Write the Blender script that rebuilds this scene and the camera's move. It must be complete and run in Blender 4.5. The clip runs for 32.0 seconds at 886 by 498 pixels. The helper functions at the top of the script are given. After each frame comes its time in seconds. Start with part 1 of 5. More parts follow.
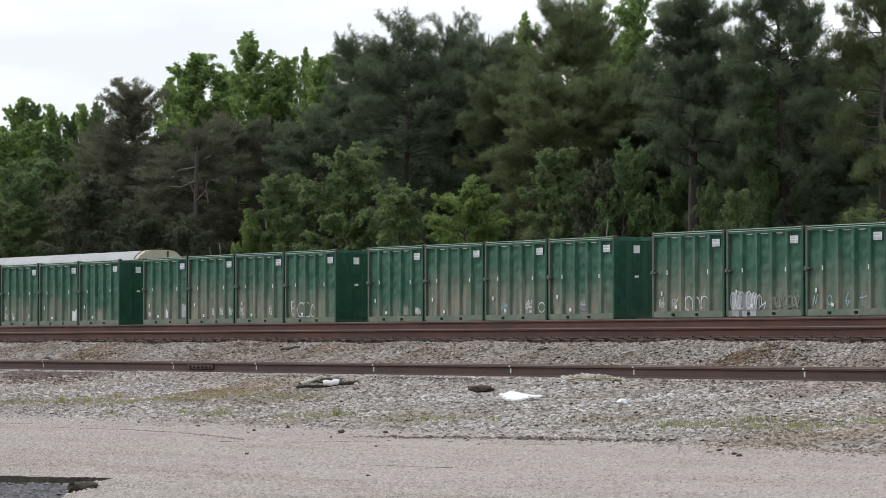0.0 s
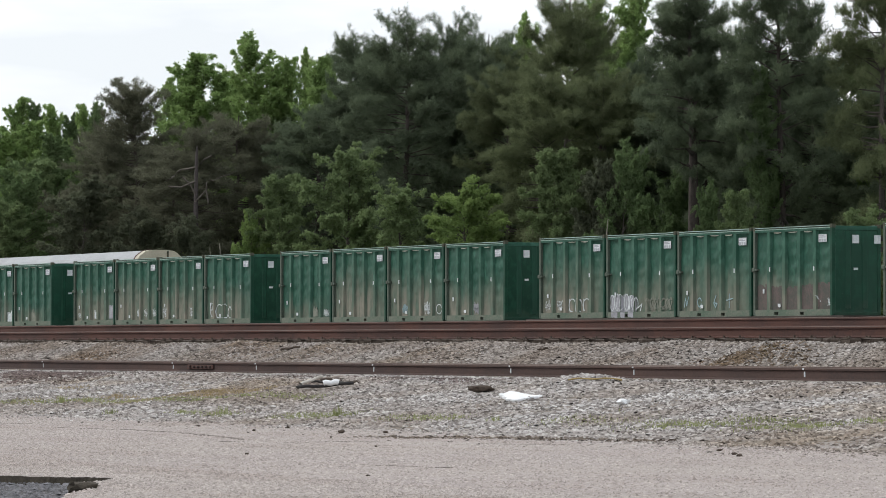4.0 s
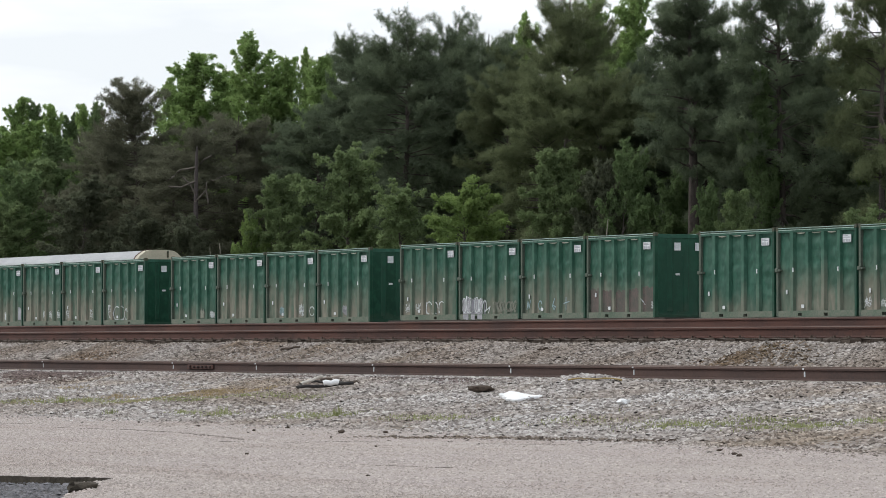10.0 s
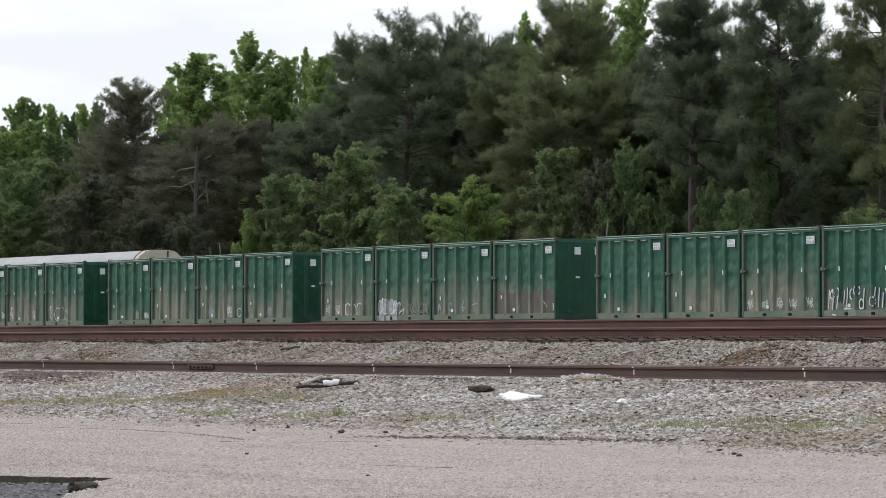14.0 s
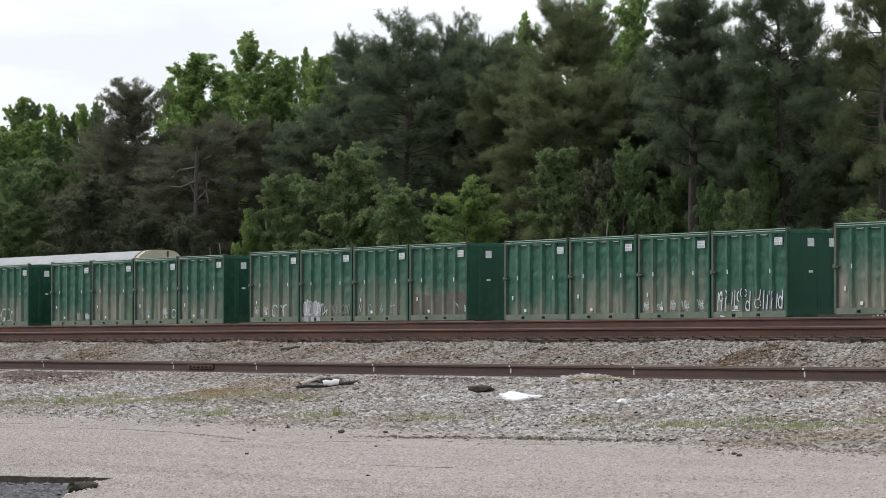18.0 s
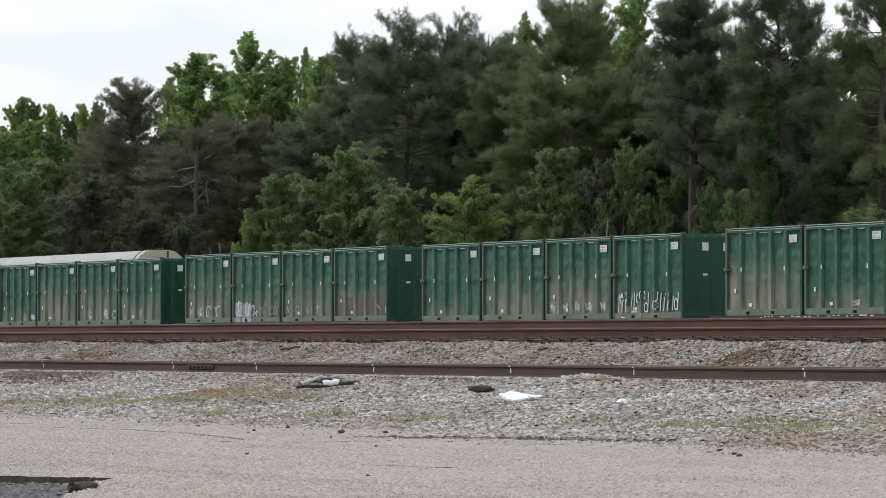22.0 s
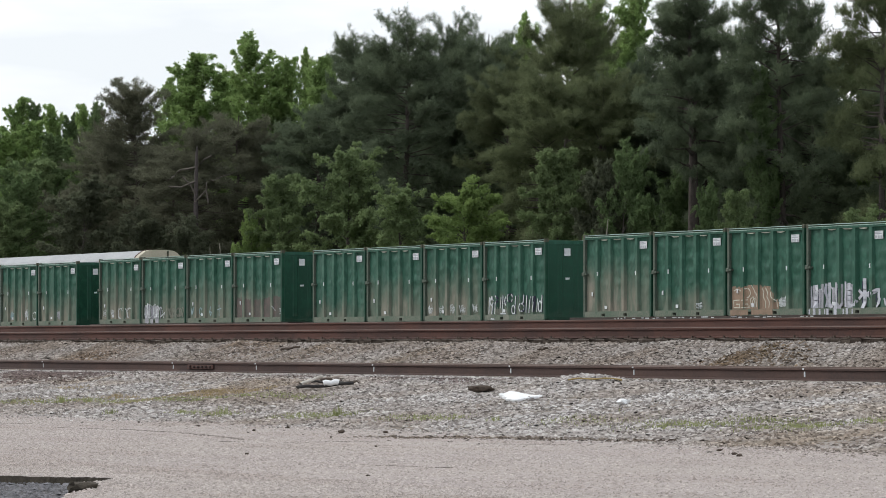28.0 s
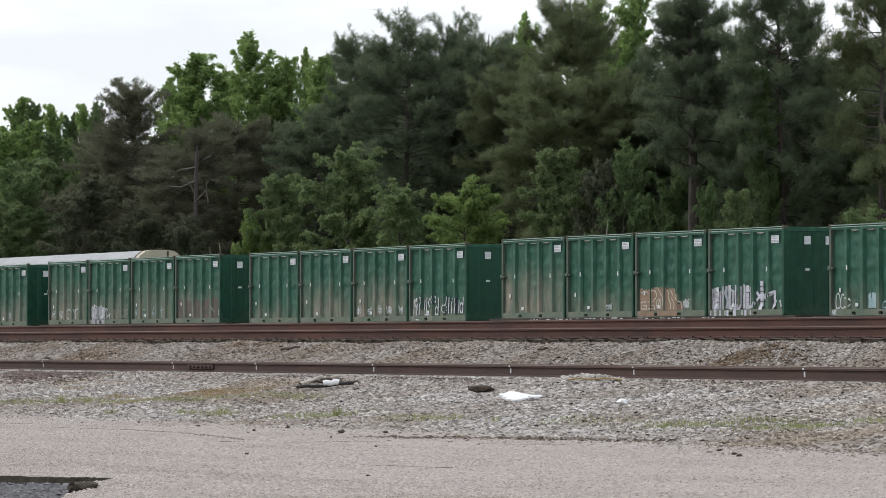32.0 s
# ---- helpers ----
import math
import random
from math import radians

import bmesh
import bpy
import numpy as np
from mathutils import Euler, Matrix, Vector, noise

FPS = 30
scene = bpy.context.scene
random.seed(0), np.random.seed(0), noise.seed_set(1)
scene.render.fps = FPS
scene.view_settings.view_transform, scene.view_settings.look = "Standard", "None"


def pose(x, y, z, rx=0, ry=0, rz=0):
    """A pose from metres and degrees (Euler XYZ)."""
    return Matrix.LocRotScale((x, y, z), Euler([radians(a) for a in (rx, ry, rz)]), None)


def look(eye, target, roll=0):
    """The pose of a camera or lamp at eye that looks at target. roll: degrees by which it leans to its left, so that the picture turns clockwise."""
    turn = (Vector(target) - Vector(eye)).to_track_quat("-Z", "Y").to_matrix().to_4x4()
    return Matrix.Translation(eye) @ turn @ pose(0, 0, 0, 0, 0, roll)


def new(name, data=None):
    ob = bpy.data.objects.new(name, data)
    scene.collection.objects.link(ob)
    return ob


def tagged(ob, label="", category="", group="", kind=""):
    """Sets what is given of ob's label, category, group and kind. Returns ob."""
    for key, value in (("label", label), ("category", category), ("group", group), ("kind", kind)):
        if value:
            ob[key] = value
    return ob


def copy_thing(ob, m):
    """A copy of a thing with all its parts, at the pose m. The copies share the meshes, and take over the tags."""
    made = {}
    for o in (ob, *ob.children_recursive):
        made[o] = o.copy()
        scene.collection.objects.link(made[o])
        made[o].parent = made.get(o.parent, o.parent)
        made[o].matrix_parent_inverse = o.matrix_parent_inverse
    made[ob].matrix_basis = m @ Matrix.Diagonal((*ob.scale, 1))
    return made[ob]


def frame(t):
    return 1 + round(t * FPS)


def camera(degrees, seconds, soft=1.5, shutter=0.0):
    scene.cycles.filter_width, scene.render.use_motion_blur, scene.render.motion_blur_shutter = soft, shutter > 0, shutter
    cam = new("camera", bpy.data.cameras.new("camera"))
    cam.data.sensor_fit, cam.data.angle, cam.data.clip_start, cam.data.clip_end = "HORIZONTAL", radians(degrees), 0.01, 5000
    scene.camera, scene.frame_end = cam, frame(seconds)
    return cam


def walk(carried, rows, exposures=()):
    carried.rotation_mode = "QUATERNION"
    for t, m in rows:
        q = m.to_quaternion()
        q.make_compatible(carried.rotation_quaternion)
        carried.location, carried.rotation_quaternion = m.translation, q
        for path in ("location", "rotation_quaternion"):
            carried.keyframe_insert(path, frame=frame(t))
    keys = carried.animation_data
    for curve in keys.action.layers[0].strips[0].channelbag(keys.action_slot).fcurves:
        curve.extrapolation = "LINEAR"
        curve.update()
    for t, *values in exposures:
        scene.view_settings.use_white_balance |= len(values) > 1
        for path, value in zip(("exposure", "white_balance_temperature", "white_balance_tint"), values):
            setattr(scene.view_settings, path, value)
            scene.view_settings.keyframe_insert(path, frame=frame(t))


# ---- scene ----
# Tracks run along x. The road lies at z = 0. The train goes towards -x.
TURN, RISE = radians(61.0), radians(1.4415)
EYE = Vector((0.0, 0.0, 1.15))
cam = camera(13.277, 32.0, soft=0.85)
AIM = EYE + Vector((-math.sin(TURN) * math.cos(RISE), math.cos(TURN) * math.cos(RISE), math.sin(RISE))) * 100
walk(cam, [(0.0, look(EYE, AIM)), (32.0, look(EYE, AIM))])
scene.view_settings.exposure = 0.0


# ---- world and sun ----
def make_world():
    w = bpy.data.worlds.new("overcast_sky")
    scene.world = w
    w.use_nodes = True
    nt = w.node_tree
    nt.nodes.clear()
    n, ln = nt.nodes.new, nt.links.new
    sky = n("ShaderNodeTexSky")
    sky.sky_type, sky.sun_disc = "NISHITA", False
    sky.sun_elevation, sky.sun_rotation = radians(40), radians(-126)
    scale = n("ShaderNodeVectorMath")
    scale.operation, scale.inputs[3].default_value = "SCALE", 0.09
    ln(sky.outputs[0], scale.inputs[0])
    co = n("ShaderNodeTexCoord")
    mp = n("ShaderNodeMapping")
    mp.inputs["Scale"].default_value = (5.0, 5.0, 22.0)
    mp.inputs["Location"].default_value = (0.35, 0.0, 1.3)
    no = n("ShaderNodeTexNoise")
    no.inputs["Scale"].default_value, no.inputs["Detail"].default_value = 1.5, 5.0
    ln(co.outputs["Generated"], mp.inputs[0]), ln(mp.outputs[0], no.inputs["Vector"])
    ra = n("ShaderNodeValToRGB")
    ra.color_ramp.elements[0].position, ra.color_ramp.elements[0].color = 0.38, (0.82, 0.86, 0.905, 1)
    ra.color_ramp.elements[1].position, ra.color_ramp.elements[1].color = 0.56, (1.01, 1.03, 1.065, 1)
    ln(no.outputs["Fac"], ra.inputs[0])
    mix = n("ShaderNodeMix")
    mix.data_type, mix.inputs[0].default_value = "RGBA", 0.9
    ln(scale.outputs[0], mix.inputs[6]), ln(ra.outputs[0], mix.inputs[7])
    bg, out = n("ShaderNodeBackground"), n("ShaderNodeOutputWorld")
    bg.inputs[1].default_value = 1.14
    ln(mix.outputs[2], bg.inputs[0]), ln(bg.outputs[0], out.inputs[0])


make_world()
sun_data = bpy.data.lights.new("sun", "SUN")
sun_data.energy, sun_data.angle, sun_data.color = 1.6, radians(20), (1.0, 0.96, 0.9)
sun = new("sun", sun_data)
sun.matrix_world = look((-75, -55, 78), (0, 0, 0))


# ---- materials ----
class Nodes:
    """A small builder of node materials."""

    def __init__(self, name):
        self.m = bpy.data.materials.new(name)
        self.m.use_nodes = True
        self.t = self.m.node_tree
        self.p = self.t.nodes["Principled BSDF"]
        self.co = self.t.nodes.new("ShaderNodeTexCoord").outputs["Object"]
        self.place = self.co

    def add(self, kind, **put):
        node = self.t.nodes.new(kind)
        for k, v in put.items():
            node.inputs[k].default_value = v
        return node

    def link(self, a, b):
        self.t.links.new(a, b)

    def noise(self, scale, detail=4.0, stretch=None, rough=0.6):
        node = self.add("ShaderNodeTexNoise", Scale=scale, Detail=detail, Roughness=rough)
        vec = self.co
        if stretch:
            mp = self.add("ShaderNodeMapping", Scale=stretch)
            self.link(vec, mp.inputs[0])
            vec = mp.outputs[0]
        self.link(vec, node.inputs["Vector"])
        return node.outputs["Fac"]

    def ramp(self, fac, lo, hi, a=0.0, b=1.0):
        node = self.add("ShaderNodeMapRange")
        node.interpolation_type = "SMOOTHSTEP"
        for i, v in zip((1, 2, 3, 4), (lo, hi, a, b)):
            node.inputs[i].default_value = v
        self.link(fac, node.inputs[0])
        return node.outputs[0]

    def math(self, op, a, b):
        node = self.t.nodes.new("ShaderNodeMath")
        node.operation = op
        for i, v in enumerate((a, b)):
            if isinstance(v, (int, float)):
                node.inputs[i].default_value = v
            else:
                self.link(v, node.inputs[i])
        return node.outputs[0]

    def mix(self, fac, a, b, mode="MIX"):
        node = self.t.nodes.new("ShaderNodeMix")
        node.data_type, node.blend_type = "RGBA", mode
        for i, v in zip((0, 6, 7), (fac, a, b)):
            if isinstance(v, (int, float)):
                node.inputs[i].default_value = v
            elif isinstance(v, tuple):
                node.inputs[i].default_value = (*v[:3], 1)
            else:
                self.link(v, node.inputs[i])
        return node.outputs[2]

    def scatter(self):
        """Moves the noises to another place on each object."""
        far = self.add("ShaderNodeVectorMath")
        far.operation = "SCALE"
        far.inputs[0].default_value = (61.0, 17.0, 43.0)
        self.link(self.t.nodes.new("ShaderNodeObjectInfo").outputs["Random"], far.inputs["Scale"])
        both = self.add("ShaderNodeVectorMath")
        self.link(self.place, both.inputs[0]), self.link(far.outputs[0], both.inputs[1])
        self.co = both.outputs[0]

    def axis(self, i):
        node = self.t.nodes.new("ShaderNodeSeparateXYZ")
        self.link(self.place, node.inputs[0])
        return node.outputs[i]

    def bump(self, h, strength=0.3, distance=0.02):
        node = self.add("ShaderNodeBump", Strength=strength, Distance=distance)
        self.link(h, node.inputs["Height"])
        self.link(node.outputs[0], self.p.inputs["Normal"])

    def done(self, colour, rough=0.7, metal=0.0, spec=0.4):
        if isinstance(colour, tuple):
            self.p.inputs["Base Color"].default_value = (*colour[:3], 1)
        else:
            self.link(colour, self.p.inputs["Base Color"])
        if isinstance(rough, float):
            self.p.inputs["Roughness"].default_value = rough
        else:
            self.link(rough, self.p.inputs["Roughness"])
        self.p.inputs["Metallic"].default_value = metal
        self.p.inputs["Specular IOR Level"].default_value = spec
        return self.m


def blotched(name, c1, c2, coarse, fine, rough=0.8, metal=0.0, bump=0.3, depth=0.01, spec=0.3):
    """Two tones mixed by a coarse and a fine noise, with relief."""
    g = Nodes(name)
    a, b = g.noise(coarse, 5), g.noise(fine, 3)
    f = g.math("ADD", g.math("MULTIPLY", a, 0.6), g.math("MULTIPLY", b, 0.4))
    col = g.mix(g.ramp(f, 0.36, 0.64), c1, c2)
    g.bump(b, bump, depth)
    return g.done(col, rough, metal, spec)


def painted_steel(name, dust_top, dust, dent=0.42, clean=(0.0125, 0.066, 0.042), tint=(0.25, 0.228, 0.188)):
    """Green container paint with road dust that rises from below in uneven streaks."""
    g = Nodes(name)
    g.scatter()
    z = g.axis(2)
    wide, streak, fine = g.noise(0.55, 3), g.noise(1.3, 4, (1.4, 1.4, 0.3)), g.noise(14.0, 4)
    rnd = g.t.nodes.new("ShaderNodeObjectInfo").outputs["Random"]
    level = g.math("ADD", z, g.math("MULTIPLY", g.math("SUBTRACT", wide, 0.5), -2.6))
    low = g.ramp(level, 0.15, dust_top, 1.0, 0.0)
    f = g.math("MULTIPLY", low, g.ramp(streak, 0.36, 0.62, 0.35, 1.0))
    f = g.math("MULTIPLY", f, g.ramp(g.math("ADD", g.axis(0), g.math("MULTIPLY", streak, 2.0)), 4.8, 6.6, 1.0, 0.55))
    f = g.math("MULTIPLY", f, dust)
    tone = g.mix(g.ramp(wide, 0.35, 0.65), clean, (clean[0] * 1.7, clean[1] * 1.25, clean[2] * 1.3))
    tone = g.mix(g.math("MULTIPLY", g.ramp(fine, 0.62, 0.75), 0.35), tone, (0.09, 0.15, 0.12))
    tone = g.mix(g.math("MULTIPLY", rnd, 0.18), tone, (0.05, 0.13, 0.10))
    mottle = g.noise(2.4, 2, (1.0, 1.0, 0.7))
    tone = g.mix(g.math("MULTIPLY", g.ramp(mottle, 0.46, 0.68), 0.7), tone, (clean[0] * 3.2, clean[1] * 1.9, clean[2] * 2.1))
    col = g.mix(f, tone, tint)
    slant = g.add("ShaderNodeMapping", Scale=(1.2, 1.0, 1.0), Rotation=(0.0, 0.7, 0.0))
    g.link(g.co, slant.inputs[0])
    dents = g.add("ShaderNodeTexNoise", Scale=1.9, Detail=0.8)
    g.link(slant.outputs[0], dents.inputs["Vector"])
    g.bump(dents.outputs["Fac"], dent, 0.2)
    return g.done(col, g.ramp(f, 0.0, 0.6, 0.5, 0.85), 0.0, 0.22)


PAINT = [painted_steel("green_paint_clean", 1.5, 0.55), painted_steel("green_paint_dusty", 2.5, 0.85), painted_steel("green_paint_caked", 3.1, 0.97)]
RIB_GREEN = (0.018, 0.080, 0.052)
RIB_PAINT = [painted_steel("green_rib_clean", 1.7, 0.6, 0.15, RIB_GREEN), painted_steel("green_rib_dusty", 2.8, 0.9, 0.15, RIB_GREEN), painted_steel("green_rib_caked", 3.4, 1.0, 0.15, RIB_GREEN)]
# Same green with less dust, and darker: the ends' shade is in the colour.
END_SHADE_PAINT = painted_steel("green_end_paint_shaded", 0.5, 0.12, 0.12, (0.0045, 0.040, 0.022))
SILL_PAINT = blotched("dusty_bottom_rail_paint", (0.175, 0.185, 0.150), (0.085, 0.130, 0.095), 0.7, 12, 0.85)
WHITE_DECAL = blotched("white_decal", (0.64, 0.67, 0.69), (0.46, 0.49, 0.51), 6, 30, 0.5, bump=0.02)
GREY_PRINT = blotched("grey_print", (0.25, 0.28, 0.32), (0.4, 0.42, 0.45), 8, 30, 0.6, bump=0.02)
CREAM_DECAL = blotched("cream_decal", (0.56, 0.58, 0.50), (0.42, 0.43, 0.36), 5, 30, 0.6, bump=0.02)
# Near-black that puts the shade inside the fork pockets into the colour.
POCKET_SHADE = blotched("recess_shade_black", (0.012, 0.013, 0.012), (0.02, 0.02, 0.018), 4, 20, 0.9)
TARP_EDGE = blotched("tarp_edge", (0.36, 0.47, 0.42), (0.20, 0.30, 0.26), 3, 20, 0.7)
CASTING = blotched("corner_casting_steel", (0.05, 0.075, 0.055), (0.09, 0.07, 0.045), 9, 40, 0.8)
POST_PAINT = blotched("post_paint", (0.055, 0.085, 0.068), (0.10, 0.115, 0.092), 1.6, 14, 0.75)
SPRAY_WHITE = blotched("white_spray_paint", (0.62, 0.66, 0.68), (0.42, 0.47, 0.47), 3, 18, 0.7, bump=0.02)
SPRAY_LILAC = blotched("lilac_spray_paint", (0.36, 0.36, 0.40), (0.24, 0.25, 0.27), 3, 18, 0.7, bump=0.02)
SPRAY_PALE = blotched("pale_lilac_spray_paint", (0.52, 0.53, 0.59), (0.34, 0.36, 0.40), 3, 18, 0.7, bump=0.02)
SPRAY_BROWN = blotched("brown_spray_paint", (0.275, 0.195, 0.140), (0.190, 0.142, 0.102), 2, 14, 0.75, bump=0.02)
SPRAY_GREY = blotched("grey_spray_paint", (0.22, 0.23, 0.19), (0.13, 0.15, 0.12), 2, 14, 0.75, bump=0.02)
SPRAY_MAUVE = blotched("mauve_brown_paint", (0.128, 0.098, 0.092), (0.075, 0.082, 0.070), 1.6, 14, 0.8, bump=0.02)
SPRAY_DARK = blotched("dark_spray_outline", (0.03, 0.035, 0.07), (0.05, 0.05, 0.06), 2, 14, 0.7, bump=0.02)
SPRAY_CYAN = blotched("pale_blue_spray_paint", (0.33, 0.43, 0.47), (0.20, 0.32, 0.34), 3, 18, 0.7, bump=0.02)
RAIL_RUST = blotched("rusty_rail", (0.098, 0.047, 0.037), (0.058, 0.034, 0.030), 0.9, 26, 0.85, 0.1, 0.3, 0.004)
RAIL_DARK = blotched("dark_rail", (0.085, 0.052, 0.044), (0.052, 0.036, 0.033), 0.8, 24, 0.8, 0.1, 0.3, 0.004)
RAIL_HEAD = blotched("worn_rail_head", (0.125, 0.090, 0.074), (0.088, 0.062, 0.052), 1.2, 30, 0.65, 0.3, 0.1, 0.002)
TIE_WOOD = blotched("creosoted_wood", (0.055, 0.042, 0.034), (0.10, 0.08, 0.065), 2.5, 30, 0.9)
CAR_STEEL = blotched("flatcar_brown_steel", (0.032, 0.026, 0.023), (0.06, 0.047, 0.039), 1.5, 16, 0.8)
WHEEL_STEEL = blotched("wheel_steel", (0.08, 0.06, 0.05), (0.13, 0.10, 0.09), 3, 20, 0.6, 0.6)
ROOF_ZINC = blotched("galvanised_roof", (0.37, 0.385, 0.40), (0.29, 0.305, 0.32), 0.4, 12, 0.6, 0.2)
CREAM_END = blotched("cream_car_end", (0.52, 0.49, 0.39), (0.42, 0.39, 0.31), 0.8, 12, 0.7)
RACK_SIDE = blotched("galvanised_side_screen", (0.38, 0.40, 0.40), (0.28, 0.30, 0.30), 0.6, 12, 0.6, 0.2)
WHITE_PLASTIC = blotched("white_plastic", (0.85, 0.86, 0.87), (0.74, 0.76, 0.78), 5, 40, 0.5)
SEAM_GRIT = blotched("seam_grit", (0.15, 0.128, 0.112), (0.23, 0.20, 0.18), 3, 30, 0.95)
BLACK_RUBBER = blotched("black_rubber", (0.025, 0.024, 0.024), (0.05, 0.047, 0.045), 6, 40, 0.7)
YELLOW_STRAP = blotched("yellow_strap", (0.34, 0.25, 0.10), (0.25, 0.19, 0.09), 6, 40, 0.7)
BROKEN_EDGE = blotched("broken_asphalt_edge", (0.045, 0.038, 0.03), (0.09, 0.078, 0.062), 6, 40, 0.95, bump=0.6)
PALE_WOOD = blotched("pale_weathered_wood", (0.58, 0.55, 0.50), (0.40, 0.37, 0.33), 6, 40, 0.9)
ROTTEN_WOOD = blotched("rotten_wood", (0.045, 0.034, 0.027), (0.09, 0.07, 0.055), 8, 50, 0.95, bump=0.6)
BARK_PINE = blotched("pine_bark", (0.095, 0.080, 0.072), (0.055, 0.046, 0.043), 1.2, 9, 0.95, bump=0.8, depth=0.05)
BARK_SNAG = blotched("dead_pine_bark", (0.085, 0.073, 0.071), (0.055, 0.047, 0.046), 1.0, 8, 0.95, bump=0.7, depth=0.04)
BARK_PALE = blotched("pale_sapling_bark", (0.26, 0.25, 0.21), (0.17, 0.16, 0.13), 1.0, 8, 0.95, bump=0.4)
BARK_GREY = blotched("grey_bark", (0.14, 0.125, 0.11), (0.08, 0.07, 0.06), 1.0, 8, 0.95, bump=0.7, depth=0.04)


def leaf(name, dark, light, shine=0.25):
    """Foliage whose single leaves and whole trees vary in tone, and let some light through."""
    g = Nodes(name)
    geo = g.t.nodes.new("ShaderNodeNewGeometry").outputs["Random Per Island"]
    rnd = g.t.nodes.new("ShaderNodeObjectInfo").outputs["Random"]
    big = g.noise(0.45, 2)
    f = g.math("ADD", g.math("MULTIPLY", geo, 0.2), g.math("MULTIPLY", g.ramp(big, 0.3, 0.7), 0.5))
    col = g.mix(f, dark, light)
    col = g.mix(g.math("MULTIPLY", rnd, 0.35), col, tuple(c * 0.62 for c in dark))
    g.done(col, 0.85, 0.0, shine * 0.12)
    thin = g.t.nodes.new("ShaderNodeBsdfTranslucent")
    g.link(col, thin.inputs[0])
    both = g.t.nodes.new("ShaderNodeMixShader")
    both.inputs[0].default_value = 0.52
    g.link(g.p.outputs[0], both.inputs[1])
    g.link(thin.outputs[0], both.inputs[2])
    g.link(both.outputs[0], g.t.nodes["Material Output"].inputs[0])
    return g.m


PINE_LEAF = leaf("pine_needles", (0.125, 0.161, 0.106), (0.221, 0.269, 0.168))
BROWN_PINE_LEAF = leaf("brownish_pine_needles", (0.124, 0.130, 0.092), (0.216, 0.224, 0.152))
OLIVE_PINE_LEAF = leaf("olive_pine_needles", (0.144, 0.172, 0.094), (0.247, 0.290, 0.155))
VINE_LEAF = leaf("vine_leaves", (0.125, 0.185, 0.085), (0.240, 0.330, 0.155))
POPLAR_LEAF = leaf("poplar_leaves", (0.197, 0.294, 0.111), (0.418, 0.561, 0.216))
OAK_LEAF = leaf("broad_leaves", (0.154, 0.210, 0.102), (0.300, 0.390, 0.186))
BRIGHT_LEAF = leaf("young_leaves", (0.168, 0.245, 0.087), (0.380, 0.503, 0.186))
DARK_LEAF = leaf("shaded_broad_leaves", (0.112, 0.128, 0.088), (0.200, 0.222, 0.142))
GRASS_BLADE = leaf("grass_blades", (0.24, 0.27, 0.12), (0.43, 0.46, 0.24), 0.1)
DRY_GRASS = leaf("dry_grass", (0.30, 0.24, 0.14), (0.46, 0.38, 0.24), 0.1)
BROWN_BRUSH = leaf("dead_brown_brush", (0.085, 0.064, 0.030), (0.165, 0.122, 0.062), 0.1)


def stone_material(name="ballast_stone", soil=(1.0, 1.0, 1.0)):
    """Broken stone of many greys, multiplied by soil, which holds dirt and painted shade."""
    g = Nodes(name)
    geo = g.t.nodes.new("ShaderNodeNewGeometry").outputs["Random Per Island"]
    ra = g.add("ShaderNodeValToRGB")
    el = ra.color_ramp.elements
    el[0].position, el[0].color = 0.0, (0.105, 0.094, 0.088, 1)
    el[1].position, el[1].color = 1.0, (0.62, 0.605, 0.59, 1)
    for p, c in ((0.3, (0.235, 0.217, 0.206, 1)), (0.62, (0.375, 0.355, 0.342, 1)), (0.86, (0.455, 0.44, 0.43, 1))):
        e = el.new(p)
        e.color = c
    g.link(geo, ra.inputs[0])
    wide = g.noise(0.35, 3)
    col = g.mix(g.ramp(wide, 0.35, 0.68), ra.outputs[0], (0.74, 0.67, 0.61), "MULTIPLY")
    col = g.mix(g.ramp(g.noise(0.23, 3), 0.56, 0.68), col, (0.82, 0.74, 0.64), "MULTIPLY")
    col = g.mix(1.0, col, soil, "MULTIPLY")
    g.bump(g.noise(60, 3), 0.3, 0.004)
    return g.done(col, 0.9, 0.0, 0.2)


STONE = stone_material()
# STONE with shade put into its colour, for the sun-facing bank.
BANK_STONE = stone_material("darkened_ballast_stone", (0.74, 0.71, 0.68))
DARK_RUBBLE = stone_material("crumbled_asphalt", (0.42, 0.37, 0.32))
SOIL_CRUMB = stone_material("rail_soil_crumbs", (0.42, 0.355, 0.35))
BANK_SOIL = stone_material("brown_bank_soil", (0.38, 0.30, 0.22))
# Darker grey than STONE, for the gravel in the road's hole.
HOLE_STONE = blotched("dark_grey_gravel", (0.09, 0.09, 0.097), (0.20, 0.20, 0.215), 9, 30, 0.85)


def chip_material():
    g = Nodes("stone_chips")
    geo = g.t.nodes.new("ShaderNodeNewGeometry").outputs["Random Per Island"]
    col = g.mix(geo, (0.252, 0.224, 0.208), (0.525, 0.474, 0.442))
    col = g.mix(g.ramp(g.noise(0.5, 5, (0.5, 1.4, 1.0)), 0.42, 0.66), col, (0.84, 0.81, 0.79), "MULTIPLY")
    return g.done(col, 0.9, 0.0, 0.2)


CHIP = chip_material()


